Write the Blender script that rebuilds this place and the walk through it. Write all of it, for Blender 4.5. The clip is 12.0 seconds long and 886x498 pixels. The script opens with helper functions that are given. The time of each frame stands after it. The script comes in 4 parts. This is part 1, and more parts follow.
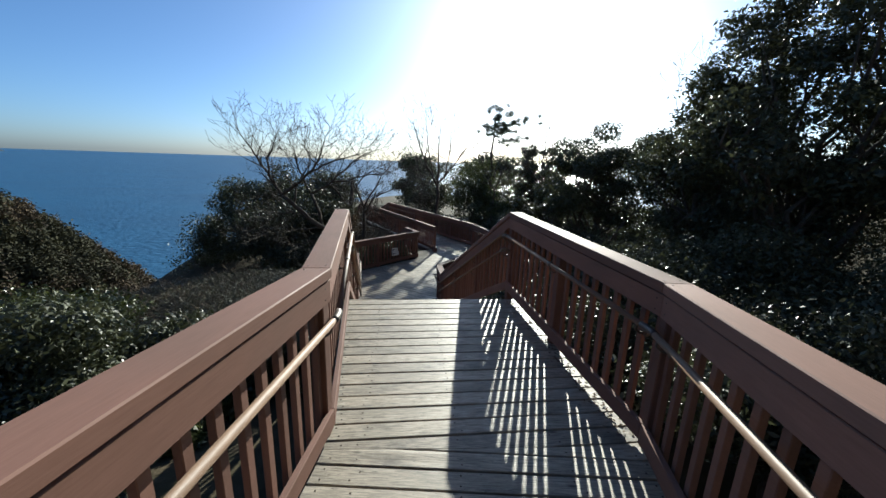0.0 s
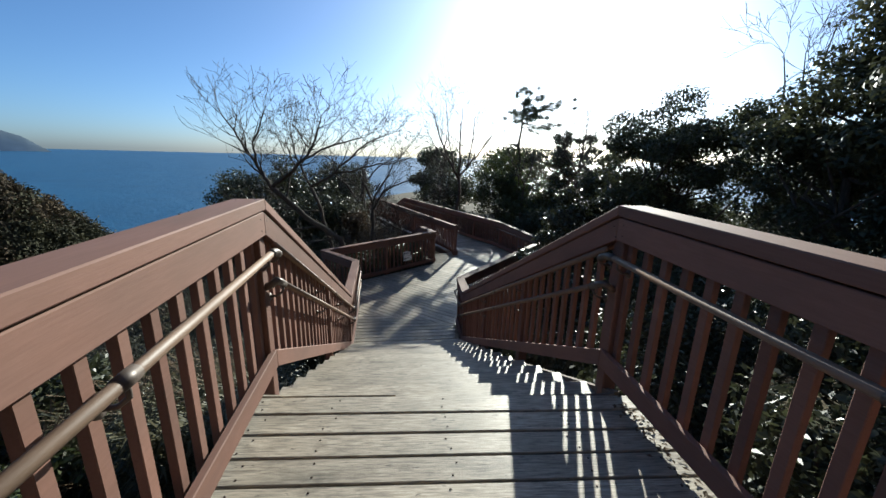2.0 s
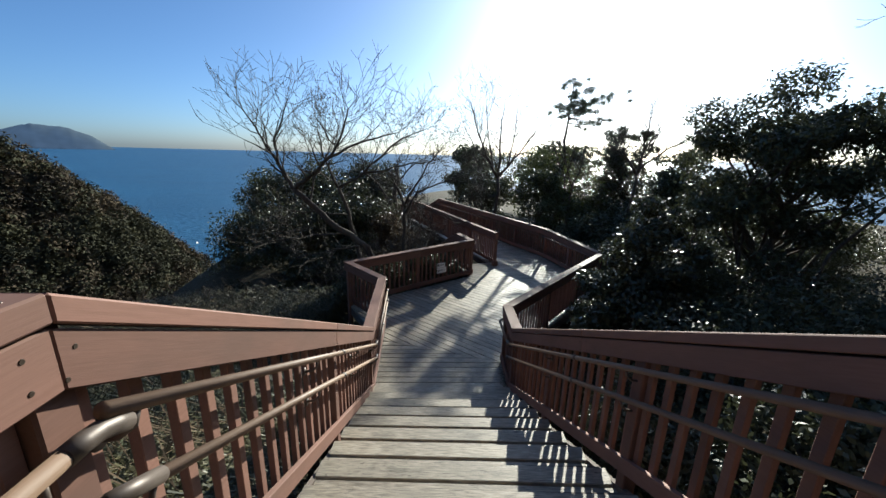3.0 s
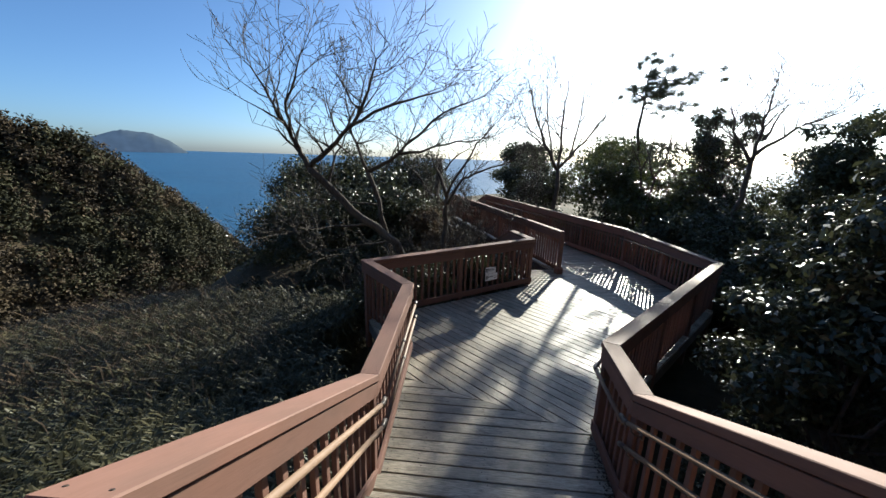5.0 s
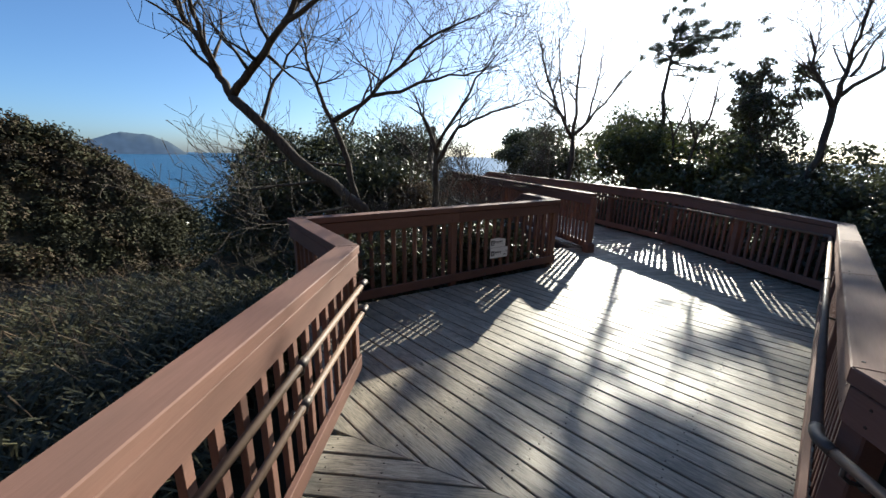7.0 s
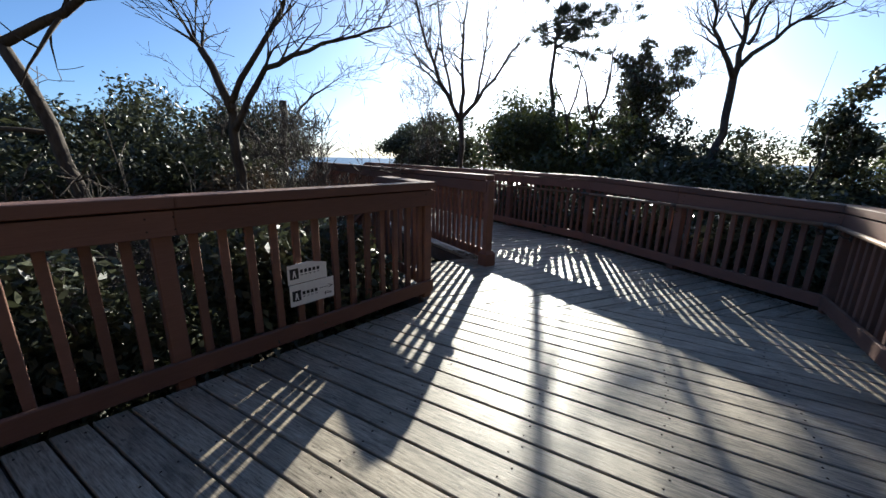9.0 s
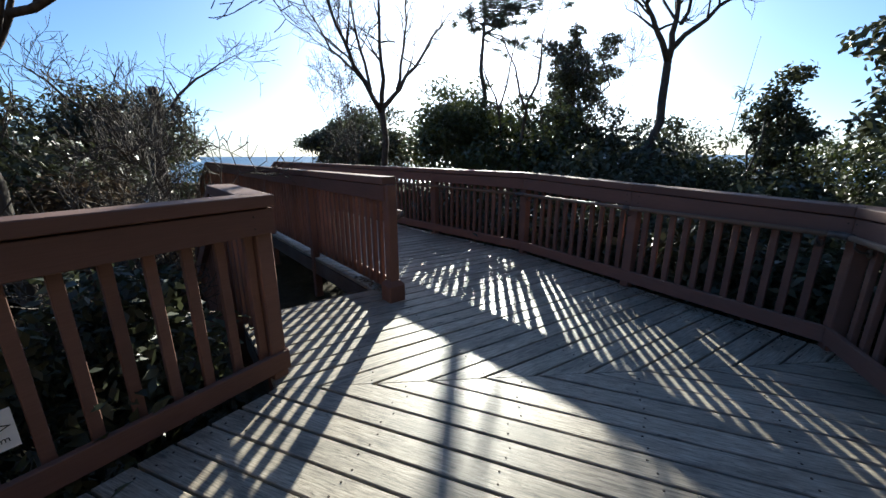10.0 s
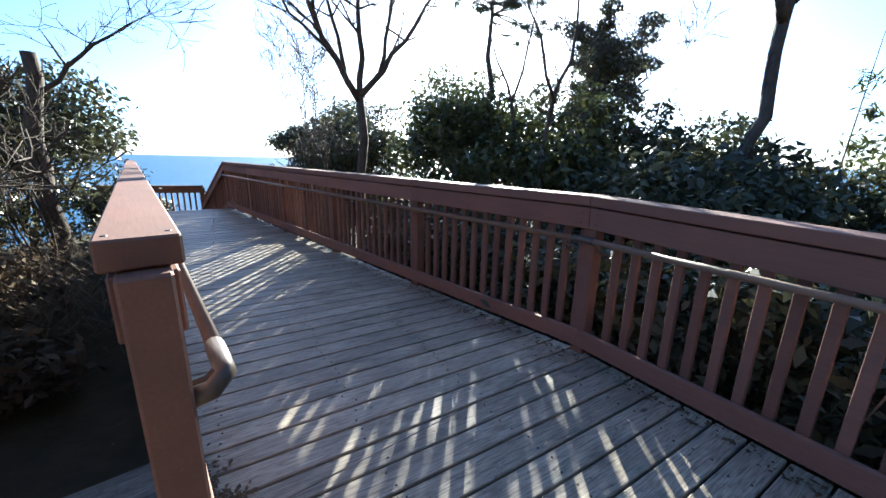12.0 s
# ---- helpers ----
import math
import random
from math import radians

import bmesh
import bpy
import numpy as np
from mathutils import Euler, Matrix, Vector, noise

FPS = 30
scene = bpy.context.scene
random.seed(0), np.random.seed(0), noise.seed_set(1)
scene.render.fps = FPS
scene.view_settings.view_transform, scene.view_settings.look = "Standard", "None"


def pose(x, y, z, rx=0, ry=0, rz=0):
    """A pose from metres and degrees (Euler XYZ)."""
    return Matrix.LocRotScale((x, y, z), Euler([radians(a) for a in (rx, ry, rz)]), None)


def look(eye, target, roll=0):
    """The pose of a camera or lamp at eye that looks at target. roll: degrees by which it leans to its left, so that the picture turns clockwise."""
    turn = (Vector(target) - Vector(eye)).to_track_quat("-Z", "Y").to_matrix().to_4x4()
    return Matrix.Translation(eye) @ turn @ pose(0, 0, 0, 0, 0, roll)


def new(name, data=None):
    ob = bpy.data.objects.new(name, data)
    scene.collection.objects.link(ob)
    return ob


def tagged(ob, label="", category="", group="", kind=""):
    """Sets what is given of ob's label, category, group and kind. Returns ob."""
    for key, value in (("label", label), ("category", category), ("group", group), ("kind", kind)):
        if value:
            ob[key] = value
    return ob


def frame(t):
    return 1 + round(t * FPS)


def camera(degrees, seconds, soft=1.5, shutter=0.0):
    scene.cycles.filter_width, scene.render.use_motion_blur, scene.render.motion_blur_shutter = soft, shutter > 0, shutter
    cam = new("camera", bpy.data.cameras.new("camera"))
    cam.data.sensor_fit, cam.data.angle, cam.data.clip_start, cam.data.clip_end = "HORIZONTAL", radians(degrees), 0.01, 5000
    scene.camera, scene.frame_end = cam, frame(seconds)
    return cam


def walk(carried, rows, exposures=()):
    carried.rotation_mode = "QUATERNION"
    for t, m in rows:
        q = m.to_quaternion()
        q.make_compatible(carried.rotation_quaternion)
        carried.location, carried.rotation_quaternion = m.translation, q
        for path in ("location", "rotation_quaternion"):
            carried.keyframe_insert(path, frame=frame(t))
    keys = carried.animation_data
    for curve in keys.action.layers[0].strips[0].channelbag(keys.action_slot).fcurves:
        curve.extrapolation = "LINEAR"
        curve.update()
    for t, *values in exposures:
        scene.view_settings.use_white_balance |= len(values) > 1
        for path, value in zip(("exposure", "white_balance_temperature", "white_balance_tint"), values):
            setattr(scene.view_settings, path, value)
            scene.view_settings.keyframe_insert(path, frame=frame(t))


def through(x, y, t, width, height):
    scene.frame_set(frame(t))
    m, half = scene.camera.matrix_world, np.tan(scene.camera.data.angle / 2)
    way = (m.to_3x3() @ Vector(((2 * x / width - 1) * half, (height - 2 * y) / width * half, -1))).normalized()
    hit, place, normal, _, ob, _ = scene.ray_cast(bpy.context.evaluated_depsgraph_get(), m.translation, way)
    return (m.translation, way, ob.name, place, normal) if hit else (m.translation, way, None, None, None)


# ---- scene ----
cam = camera(101.0, 12.0)

PATH = [
    (0, (0.135, -1.794, 3.973), (0.476, 0.119, 3.499), 1.9),
    (0.5, (0.247, -1.385, 3.809), (0.556, 0.532, 3.331), 1.8),
    (1, (0.346, -0.695, 3.647), (0.626, 1.226, 3.165), 1.6),
    (1.5, (0.438, 0.002, 3.609), (0.694, 1.926, 3.125), 0.9),
    (2, (0.518, 0.67, 3.605), (0.747, 2.595, 3.11), 1.4),
    (2.5, (0.612, 1.294, 3.634), (0.782, 3.222, 3.13), 0.8),
    (3, (0.476, 2.158, 3.616), (0.53, 4.091, 3.106), 1.4),
    (3.5, (0.454, 2.804, 3.582), (0.412, 4.737, 3.072), 1.5),
    (5.5, (0.334, 5.009, 2.56), (0.138, 6.938, 2.07), 1.8),
    (6, (0.314, 5.572, 2.262), (0.106, 7.499, 1.769), 1.7),
    (6.5, (0.349, 6.121, 2.007), (0.135, 8.045, 1.504), 1.1),
    (8.5, (0.871, 8.823, 1.35), (1.011, 10.756, 0.857), 1.3),
    (9, (1.227, 9.491, 1.322), (1.557, 11.402, 0.833), 1.0),
    (9.5, (1.663, 10.127, 1.308), (2.154, 12.002, 0.815), 0.3),
    (10, (1.97, 10.646, 1.311), (2.58, 12.482, 0.805), -0.2),
    (10.5, (2.283, 11.202, 1.306), (2.96, 13.013, 0.794), -0.8),
    (11, (2.521, 11.769, 1.275), (3.199, 13.583, 0.776), 0.0),
    (11.5, (2.719, 12.405, 1.294), (3.376, 14.228, 0.801), 0.2),
    (12, (2.865, 12.984, 1.277), (3.486, 14.823, 0.795), 1.2),
]
EXPOSURES = [(0, 1.36, 5770, 0), (2, 1.38, 5770, 0), (3.5, 1.5, 5870, 1), (5, 1.7, 6020, 2), (6.5, 1.75, 6120, 3), (8.5, 1.83, 6120, 3), (9, 1.71, 5990, 4), (9.5, 1.77, 5940, 3), (10.5, 2.06, 5740, 1), (11.5, 2.74, 5690, 1), (12, 2.94, 5790, 2)]
walk(cam, [(t, look(eye, target, roll)) for t, eye, target, roll in PATH], EXPOSURES)

# ---- world, sun and sky ----
SUN_AZ, SUN_EL = 24.5, 19.0
world = bpy.data.worlds.new("world")
scene.world = world
world.use_nodes = True
wn = world.node_tree.nodes
sky = wn.new("ShaderNodeTexSky")
sky.sky_type = "NISHITA"
sky.sun_disc = False
sky.sun_elevation = radians(SUN_EL)
sky.sun_rotation = radians(SUN_AZ)
sky.altitude = 60.0
sky.air_density, sky.dust_density, sky.ozone_density = 0.7, 1.25, 5.0
wn["Background"].inputs["Strength"].default_value = 0.056
world.node_tree.links.new(sky.outputs[0], wn["Background"].inputs["Color"])
sun_data = bpy.data.lights.new("sun", "SUN")
sun_data.energy, sun_data.angle, sun_data.color = 4.5, radians(0.55), (1.0, 0.9, 0.76)
sun = new("sun", sun_data)
SUN_DIR = Vector((math.sin(radians(SUN_AZ)) * math.cos(radians(SUN_EL)), math.cos(radians(SUN_AZ)) * math.cos(radians(SUN_EL)), math.sin(radians(SUN_EL))))
sun.matrix_world = look(SUN_DIR * 60, (0, 0, 0))

# ---- materials ----
def material(name, rough=0.7, metal=0.0, spec=0.5):
    m = bpy.data.materials.new(name)
    m.use_nodes = True
    b = m.node_tree.nodes["Principled BSDF"]
    b.inputs["Roughness"].default_value = rough
    b.inputs["Metallic"].default_value = metal
    b.inputs["Specular IOR Level"].default_value = spec
    return m, m.node_tree.nodes, m.node_tree.links, b


def ramp(nodes, stops):
    r = nodes.new("ShaderNodeValToRGB")
    e = r.color_ramp.elements
    while len(e) < len(stops):
        e.new(0.5)
    for s, (p, c) in zip(e, stops):
        s.position, s.color = p, (*c, 1)
    return r


def noise_node(nodes, links, coord, scale, detail=4.0, stretch=(1, 1, 1), rough=0.55):
    mp = nodes.new("ShaderNodeMapping")
    mp.inputs["Scale"].default_value = stretch
    links.new(coord, mp.inputs["Vector"])
    n = nodes.new("ShaderNodeTexNoise")
    n.inputs["Scale"].default_value, n.inputs["Detail"].default_value, n.inputs["Roughness"].default_value = scale, detail, rough
    links.new(mp.outputs[0], n.inputs["Vector"])
    return n


def mixed(nodes, links, a, b, fac, kind="MIX"):
    n = nodes.new("ShaderNodeMix")
    n.data_type, n.blend_type = "RGBA", kind
    for key, v in ((0, fac), (6, a), (7, b)):
        if isinstance(v, (int, float)):
            n.inputs[key].default_value = v
        elif isinstance(v, tuple):
            n.inputs[key].default_value = (*v, 1)
        else:
            links.new(v, n.inputs[key])
    return n.outputs[2]


def bumped(nodes, links, b, height, strength=0.3, dist=0.01):
    n = nodes.new("ShaderNodeBump")
    n.inputs["Strength"].default_value, n.inputs["Distance"].default_value = strength, dist
    links.new(height, n.inputs["Height"])
    links.new(n.outputs[0], b.inputs["Normal"])


def wood(name, dark, mid, light, rough, along=(1, 14, 14), knots=True, stain=(0.2, 0.17, 0.14), stain_amount=0.5, spec=0.35, wear=0.0, relief=0.35):
    """Boards whose length runs along the mesh's own x axis."""
    m, n, l, b = material(name, rough, spec=spec)
    tc = n.new("ShaderNodeTexCoord").outputs["Object"]
    oi = n.new("ShaderNodeObjectInfo").outputs["Random"]
    shift = n.new("ShaderNodeVectorMath")
    shift.operation = "MULTIPLY_ADD"
    l.new(tc, shift.inputs[0])
    shift.inputs[1].default_value = (1, 1, 1)
    spread = n.new("ShaderNodeVectorMath")
    spread.operation = "SCALE"
    spread.inputs[0].default_value = (37, 11, 23)
    l.new(oi, spread.inputs["Scale"])
    l.new(spread.outputs[0], shift.inputs[2])
    co = shift.outputs[0]
    grain = noise_node(n, l, co, 9.0, 6, along, 0.65)
    cloud = noise_node(n, l, co, 1.7, 3, (1, 2.5, 2.5))
    col = ramp(n, ((0.3, dark), (0.5, mid), (0.72, light)))
    l.new(grain.outputs[0], col.inputs[0])
    sr = ramp(n, ((0.42, (0, 0, 0)), (0.7, (stain_amount,) * 3)))
    l.new(cloud.outputs[0], sr.inputs[0])
    c = mixed(n, l, col.outputs[0], stain, sr.outputs[0])
    if wear:
        blot = noise_node(n, l, co, 3.4, 5, (1, 2.2, 2.2), 0.7)
        wr = ramp(n, ((0.52, (0, 0, 0)), (0.74, (wear,) * 3)))
        l.new(blot.outputs[0], wr.inputs[0])
        c = mixed(n, l, c, tuple(v * 0.75 for v in dark), wr.outputs[0])
        fleck = noise_node(n, l, co, 60.0, 2, (0.35, 1, 1), 0.5)
        fr = ramp(n, ((0.66, (0, 0, 0)), (0.74, (wear,) * 3)))
        l.new(fleck.outputs[0], fr.inputs[0])
        c = mixed(n, l, c, tuple(v * 0.8 for v in dark), fr.outputs[0])
    tone = n.new("ShaderNodeMapRange")
    tone.inputs[3].default_value, tone.inputs[4].default_value = 0.78, 1.14
    l.new(oi, tone.inputs[0])
    hsv = n.new("ShaderNodeHueSaturation")
    l.new(tone.outputs[0], hsv.inputs["Value"])
    l.new(c, hsv.inputs["Color"])
    c = hsv.outputs[0]
    if knots:
        vor = n.new("ShaderNodeTexVoronoi")
        mp = n.new("ShaderNodeMapping")
        mp.inputs["Scale"].default_value = (2.2, 6.0, 0.01)
        l.new(co, mp.inputs[0])
        l.new(mp.outputs[0], vor.inputs["Vector"])
        vor.inputs["Scale"].default_value = 1.0
        kr = ramp(n, ((0.03, (1, 1, 1)), (0.09, (0, 0, 0))))
        l.new(vor.outputs["Distance"], kr.inputs[0])
        c = mixed(n, l, c, tuple(v * 0.4 for v in dark), kr.outputs[0])
    l.new(c, b.inputs["Base Color"])
    rr = n.new("ShaderNodeMapRange")
    rr.inputs[3].default_value, rr.inputs[4].default_value = rough - 0.12, rough + 0.15
    l.new(cloud.outputs[0], rr.inputs[0])
    l.new(rr.outputs[0], b.inputs["Roughness"])
    bumped(n, l, b, grain.outputs[0], relief, 0.004)
    return m


M_PLANK = wood("weathered_deck_timber", (0.095, 0.08, 0.063), (0.31, 0.265, 0.203), (0.5, 0.44, 0.345), 0.5, spec=0.34, stain=(0.165, 0.15, 0.115), stain_amount=0.55, wear=0.75)
M_RAIL = wood("brown_painted_timber", (0.158, 0.083, 0.061), (0.177, 0.094, 0.07), (0.196, 0.105, 0.079), 0.7, knots=False, spec=0.22, relief=0.14, stain=(0.1, 0.066, 0.053), stain_amount=0.4)
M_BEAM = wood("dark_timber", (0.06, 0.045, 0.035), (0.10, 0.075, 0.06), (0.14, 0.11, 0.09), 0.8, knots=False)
M_PIPE = wood("tan_resin_handrail", (0.15, 0.097, 0.064), (0.185, 0.12, 0.079), (0.22, 0.146, 0.097), 0.55, along=(1, 6, 6), knots=False, stain=(0.15, 0.1, 0.065), stain_amount=0.3)


def plain(name, colour, rough, metal=0.0, spread=0.12, scale=30.0, spec=0.5):
    m, n, l, b = material(name, rough, metal, spec)
    tc = n.new("ShaderNodeTexCoord").outputs["Object"]
    ns = noise_node(n, l, tc, scale, 5)
    col = ramp(n, ((0.3, tuple(v * (1 - spread) for v in colour)), (0.7, tuple(min(1, v * (1 + spread)) for v in colour))))
    l.new(ns.outputs[0], col.inputs[0])
    l.new(col.outputs[0], b.inputs["Base Color"])
    bumped(n, l, b, ns.outputs[0], 0.15, 0.002)
    return m


M_METAL = plain("dark_bracket_metal", (0.085, 0.066, 0.054), 0.5, 0.35)
M_SCREW = plain("rusty_screw", (0.05, 0.035, 0.025), 0.5, 0.6)
M_WHITE = plain("white_sign_plate", (0.78, 0.77, 0.74), 0.45, 0, 0.05)
M_INK = plain("black_print", (0.02, 0.02, 0.02), 0.6)


def bark(name, a, c):
    m, n, l, b = material(name, 0.9, spec=0.2)
    tc = n.new("ShaderNodeTexCoord").outputs["Object"]
    ns = noise_node(n, l, tc, 7.0, 6, (4, 4, 1))
    big = noise_node(n, l, tc, 1.3, 3)
    col = ramp(n, ((0.3, a), (0.7, c)))
    l.new(ns.outputs[0], col.inputs[0])
    lich = ramp(n, ((0.5, (0, 0, 0)), (0.75, (0.5, 0.5, 0.5))))
    l.new(big.outputs[0], lich.inputs[0])
    l.new(mixed(n, l, col.outputs[0], (0.17, 0.16, 0.135), lich.outputs[0]), b.inputs["Base Color"])
    bumped(n, l, b, ns.outputs[0], 0.6, 0.02)
    return m


M_BARK = bark("grey_bark", (0.045, 0.036, 0.03), (0.11, 0.09, 0.075))
M_TWIG = bark("pale_twig", (0.04, 0.032, 0.027), (0.1, 0.082, 0.066))


def leaf(name, dark, light, rough, gloss=0.5, through=0.25, patch_scale=0.5):
    m, n, l, b = material(name, rough, spec=gloss)
    geo = n.new("ShaderNodeNewGeometry").outputs["Random Per Island"]
    tc = n.new("ShaderNodeTexCoord").outputs["Object"]
    big = noise_node(n, l, tc, patch_scale, 3)
    col = ramp(n, ((0.0, dark), (1.0, light)))
    l.new(geo, col.inputs[0])
    patch = ramp(n, ((0.4, (0.75, 0.75, 0.75)), (0.65, (1.2, 1.15, 1.0))))
    l.new(big.outputs[0], patch.inputs[0])
    c = mixed(n, l, col.outputs[0], patch.outputs[0], 1.0, "MULTIPLY")
    l.new(c, b.inputs["Base Color"])
    tr = n.new("ShaderNodeBsdfTranslucent")
    l.new(c, tr.inputs["Color"])
    mx = n.new("ShaderNodeMixShader")
    mx.inputs[0].default_value = through
    l.new(b.outputs[0], mx.inputs[1])
    l.new(tr.outputs[0], mx.inputs[2])
    l.new(mx.outputs[0], n["Material Output"].inputs["Surface"])
    return m


M_LEAF = leaf("glossy_evergreen_leaf", (0.044, 0.05, 0.028), (0.09, 0.1, 0.055), 0.44, 0.36, 0.2)
M_CAMELLIA = leaf("glossy_camellia_leaf", (0.036, 0.042, 0.023), (0.075, 0.083, 0.045), 0.33, 0.45, 0.15)
M_LEAF2 = leaf("yellow_green_leaf", (0.035, 0.05, 0.015), (0.10, 0.115, 0.04), 0.42, 0.5, 0.25)
M_PINE = leaf("pine_needle", (0.02, 0.032, 0.012), (0.055, 0.07, 0.028), 0.5, 0.4, 0.15)
M_HILL_GREEN = leaf("hillside_evergreen", (0.042, 0.044, 0.028), (0.058, 0.058, 0.037), 0.85, 0.1, 0.12, 0.22)
M_GRASS = leaf("bamboo_grass", (0.038, 0.041, 0.02), (0.13, 0.118, 0.06), 0.5, 0.35, 0.3)
M_DRY = leaf("dry_brown_scrub", (0.07, 0.05, 0.032), (0.17, 0.125, 0.085), 0.8, 0.2, 0.2)
M_HILL = leaf("hillside_scrub", (0.058, 0.047, 0.034), (0.078, 0.062, 0.044), 0.85, 0.1, 0.12, 0.22)


def ground_material():
    m, n, l, b = material("leaf_litter_soil", 0.95, spec=0.1)
    tc = n.new("ShaderNodeTexCoord").outputs["Object"]
    a, c = noise_node(n, l, tc, 0.12, 6), noise_node(n, l, tc, 3.0, 6)
    col = ramp(n, ((0.3, (0.03, 0.03, 0.016)), (0.5, (0.055, 0.045, 0.027)), (0.7, (0.085, 0.062, 0.04))))
    l.new(mixed(n, l, a.outputs[0], c.outputs[0], 0.5), col.inputs[0])
    l.new(col.outputs[0], b.inputs["Base Color"])
    bumped(n, l, b, c.outputs[0], 0.8, 0.1)
    return m


def sea_material():
    m, n, l, b = material("sea_water", 0.45, spec=0.22)
    tc = n.new("ShaderNodeTexCoord").outputs["Object"]
    big, small = noise_node(n, l, tc, 0.012, 5, (1, 2.2, 1)), noise_node(n, l, tc, 0.35, 5, (1, 1.8, 1))
    col = ramp(n, ((0.3, (0.012, 0.06, 0.13)), (0.7, (0.02, 0.092, 0.185))))
    l.new(big.outputs[0], col.inputs[0])
    l.new(col.outputs[0], b.inputs["Base Color"])
    bumped(n, l, b, small.outputs[0], 0.9, 0.8)
    return m


# distance haze put in as a blue glow over a near-black base
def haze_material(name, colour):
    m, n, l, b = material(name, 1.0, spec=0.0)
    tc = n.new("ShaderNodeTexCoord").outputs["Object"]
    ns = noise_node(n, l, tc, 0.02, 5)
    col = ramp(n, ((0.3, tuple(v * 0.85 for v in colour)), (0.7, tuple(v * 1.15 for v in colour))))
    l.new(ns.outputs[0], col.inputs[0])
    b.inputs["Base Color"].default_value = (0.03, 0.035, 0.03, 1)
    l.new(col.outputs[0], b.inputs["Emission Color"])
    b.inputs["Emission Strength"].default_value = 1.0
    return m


M_GROUND, M_SEA, M_ISLE = ground_material(), sea_material(), haze_material("woodland_with_haze_glow", (0.026, 0.038, 0.062))

# ---- mesh helpers ----
def mesh_of(bm, name, mat, smooth=False):
    me = bpy.data.meshes.new(name)
    bm.normal_update()
    bm.to_mesh(me)
    bm.free()
    me.materials.append(mat)
    if smooth:
        me.shade_smooth()
    return me


def part(name, bm, mat, parent, label="", smooth=False):
    me = bm if isinstance(bm, bpy.types.Mesh) else mesh_of(bm, name, mat, smooth)
    ob = new(name, me)
    ob.parent = parent
    if label:
        ob["label"] = label
    return ob


def anchor(name, at=(0, 0, 0)):
    e = new(name)
    e.location = at
    e.empty_display_size = 0.2
    return e


def prism(quad_low, quad_high, bevel=0.0):
    """A block between two corner loops of the same order."""
    bm = bmesh.new()
    a = [bm.verts.new(v) for v in quad_low]
    c = [bm.verts.new(v) for v in quad_high]
    bm.faces.new(a[::-1])
    bm.faces.new(c)
    k = len(a)
    for i in range(k):
        bm.faces.new((a[i], a[(i + 1) % k], c[(i + 1) % k], c[i]))
    bmesh.ops.recalc_face_normals(bm, faces=bm.faces)
    if bevel:
        bmesh.ops.bevel(bm, geom=bm.edges[:], offset=bevel, segments=1, affect="EDGES")
    return bm


def board_mesh(name, length, width, thick, mat, bevel=0.004):
    """A board along x from 0 to length, centred in y, its top at z = 0."""
    w = width / 2
    q = [(0, -w), (length, -w), (length, w), (0, w)]
    return mesh_of(prism([(x, y, -thick) for x, y in q], [(x, y, 0) for x, y in q], bevel), name, mat)


def local(p, q):
    """The pose at p with its x axis along p to q and its z axis as upright as it can be."""
    x = (Vector(q) - Vector(p)).normalized()
    y = Vector((0, 0, 1)).cross(x).normalized()
    z = x.cross(y)
    m = Matrix((x, y, z)).transposed().to_4x4()
    m.translation = Vector(p)
    return m


def tube(bm, pts, radii, sides=6):
    """A tapered tube through pts."""
    rings = []
    pts = [Vector(p) for p in pts]
    for i, p in enumerate(pts):
        d = (pts[min(i + 1, len(pts) - 1)] - pts[max(i - 1, 0)]).normalized()
        u = d.orthogonal().normalized() if not rings else (u - d * u.dot(d)).normalized()
        v = d.cross(u)
        rings.append([bm.verts.new(p + radii[i] * (u * math.cos(a) + v * math.sin(a))) for a in (2 * math.pi * k / sides for k in range(sides))])
    for a, c in zip(rings, rings[1:]):
        for k in range(sides):
            bm.faces.new((a[k], a[(k + 1) % sides], c[(k + 1) % sides], c[k]))
    bm.faces.new(rings[-1])
    bm.faces.new(rings[0][::-1])


# ---- the boardwalk's levels ----
UP, RISERS = 2.25, 13
RISE = UP / RISERS
TOP_Y, LOW_Y = 2.50, 7.02
RUN = (LOW_Y - TOP_Y) / (RISERS - 1)

# ---- railings ----
CAP_W, CAP_T, FASCIA = 0.165, 0.062, 0.135
BALUSTER = None


def offset_line(pts, off):
    """The plan polyline pushed sideways (to its left), mitred."""
    out = []
    for i, p in enumerate(pts):
        ns = []
        for a, c in ((i - 1, i), (i, i + 1)):
            if 0 <= a and c < len(pts):
                d = (Vector(pts[c][:2]) - Vector(pts[a][:2])).normalized()
                ns.append(Vector((-d.y, d.x)))
        n = (ns[0] + ns[-1]).normalized()
        k = off / max(0.35, n.dot(ns[0]))
        out.append(Vector((p[0] + n.x * k, p[1] + n.y * k)))
    return out


def baluster_mesh():
    w, d = 0.023, 0.016
    q = [(-w, -d), (w, -d), (w, d), (-w, d)]
    return mesh_of(prism([(x, y, 0) for x, y in q], [(x, y, 1) for x, y in q], 0.003), "baluster", M_RAIL)


def screw_mesh():
    bm = bmesh.new()
    bmesh.ops.create_cone(bm, cap_ends=True, segments=10, radius1=0.0062, radius2=0.005, depth=0.002)
    return mesh_of(bm, "screw", M_SCREW)


SCREW = screw_mesh()


def post_mesh(h):
    w = 0.045
    q = [(-w, -w), (w, -w), (w, w), (-w, w)]
    return mesh_of(prism([(x, y, -0.55) for x, y in q], [(x, y, h) for x, y in q], 0.006), "post", M_RAIL)


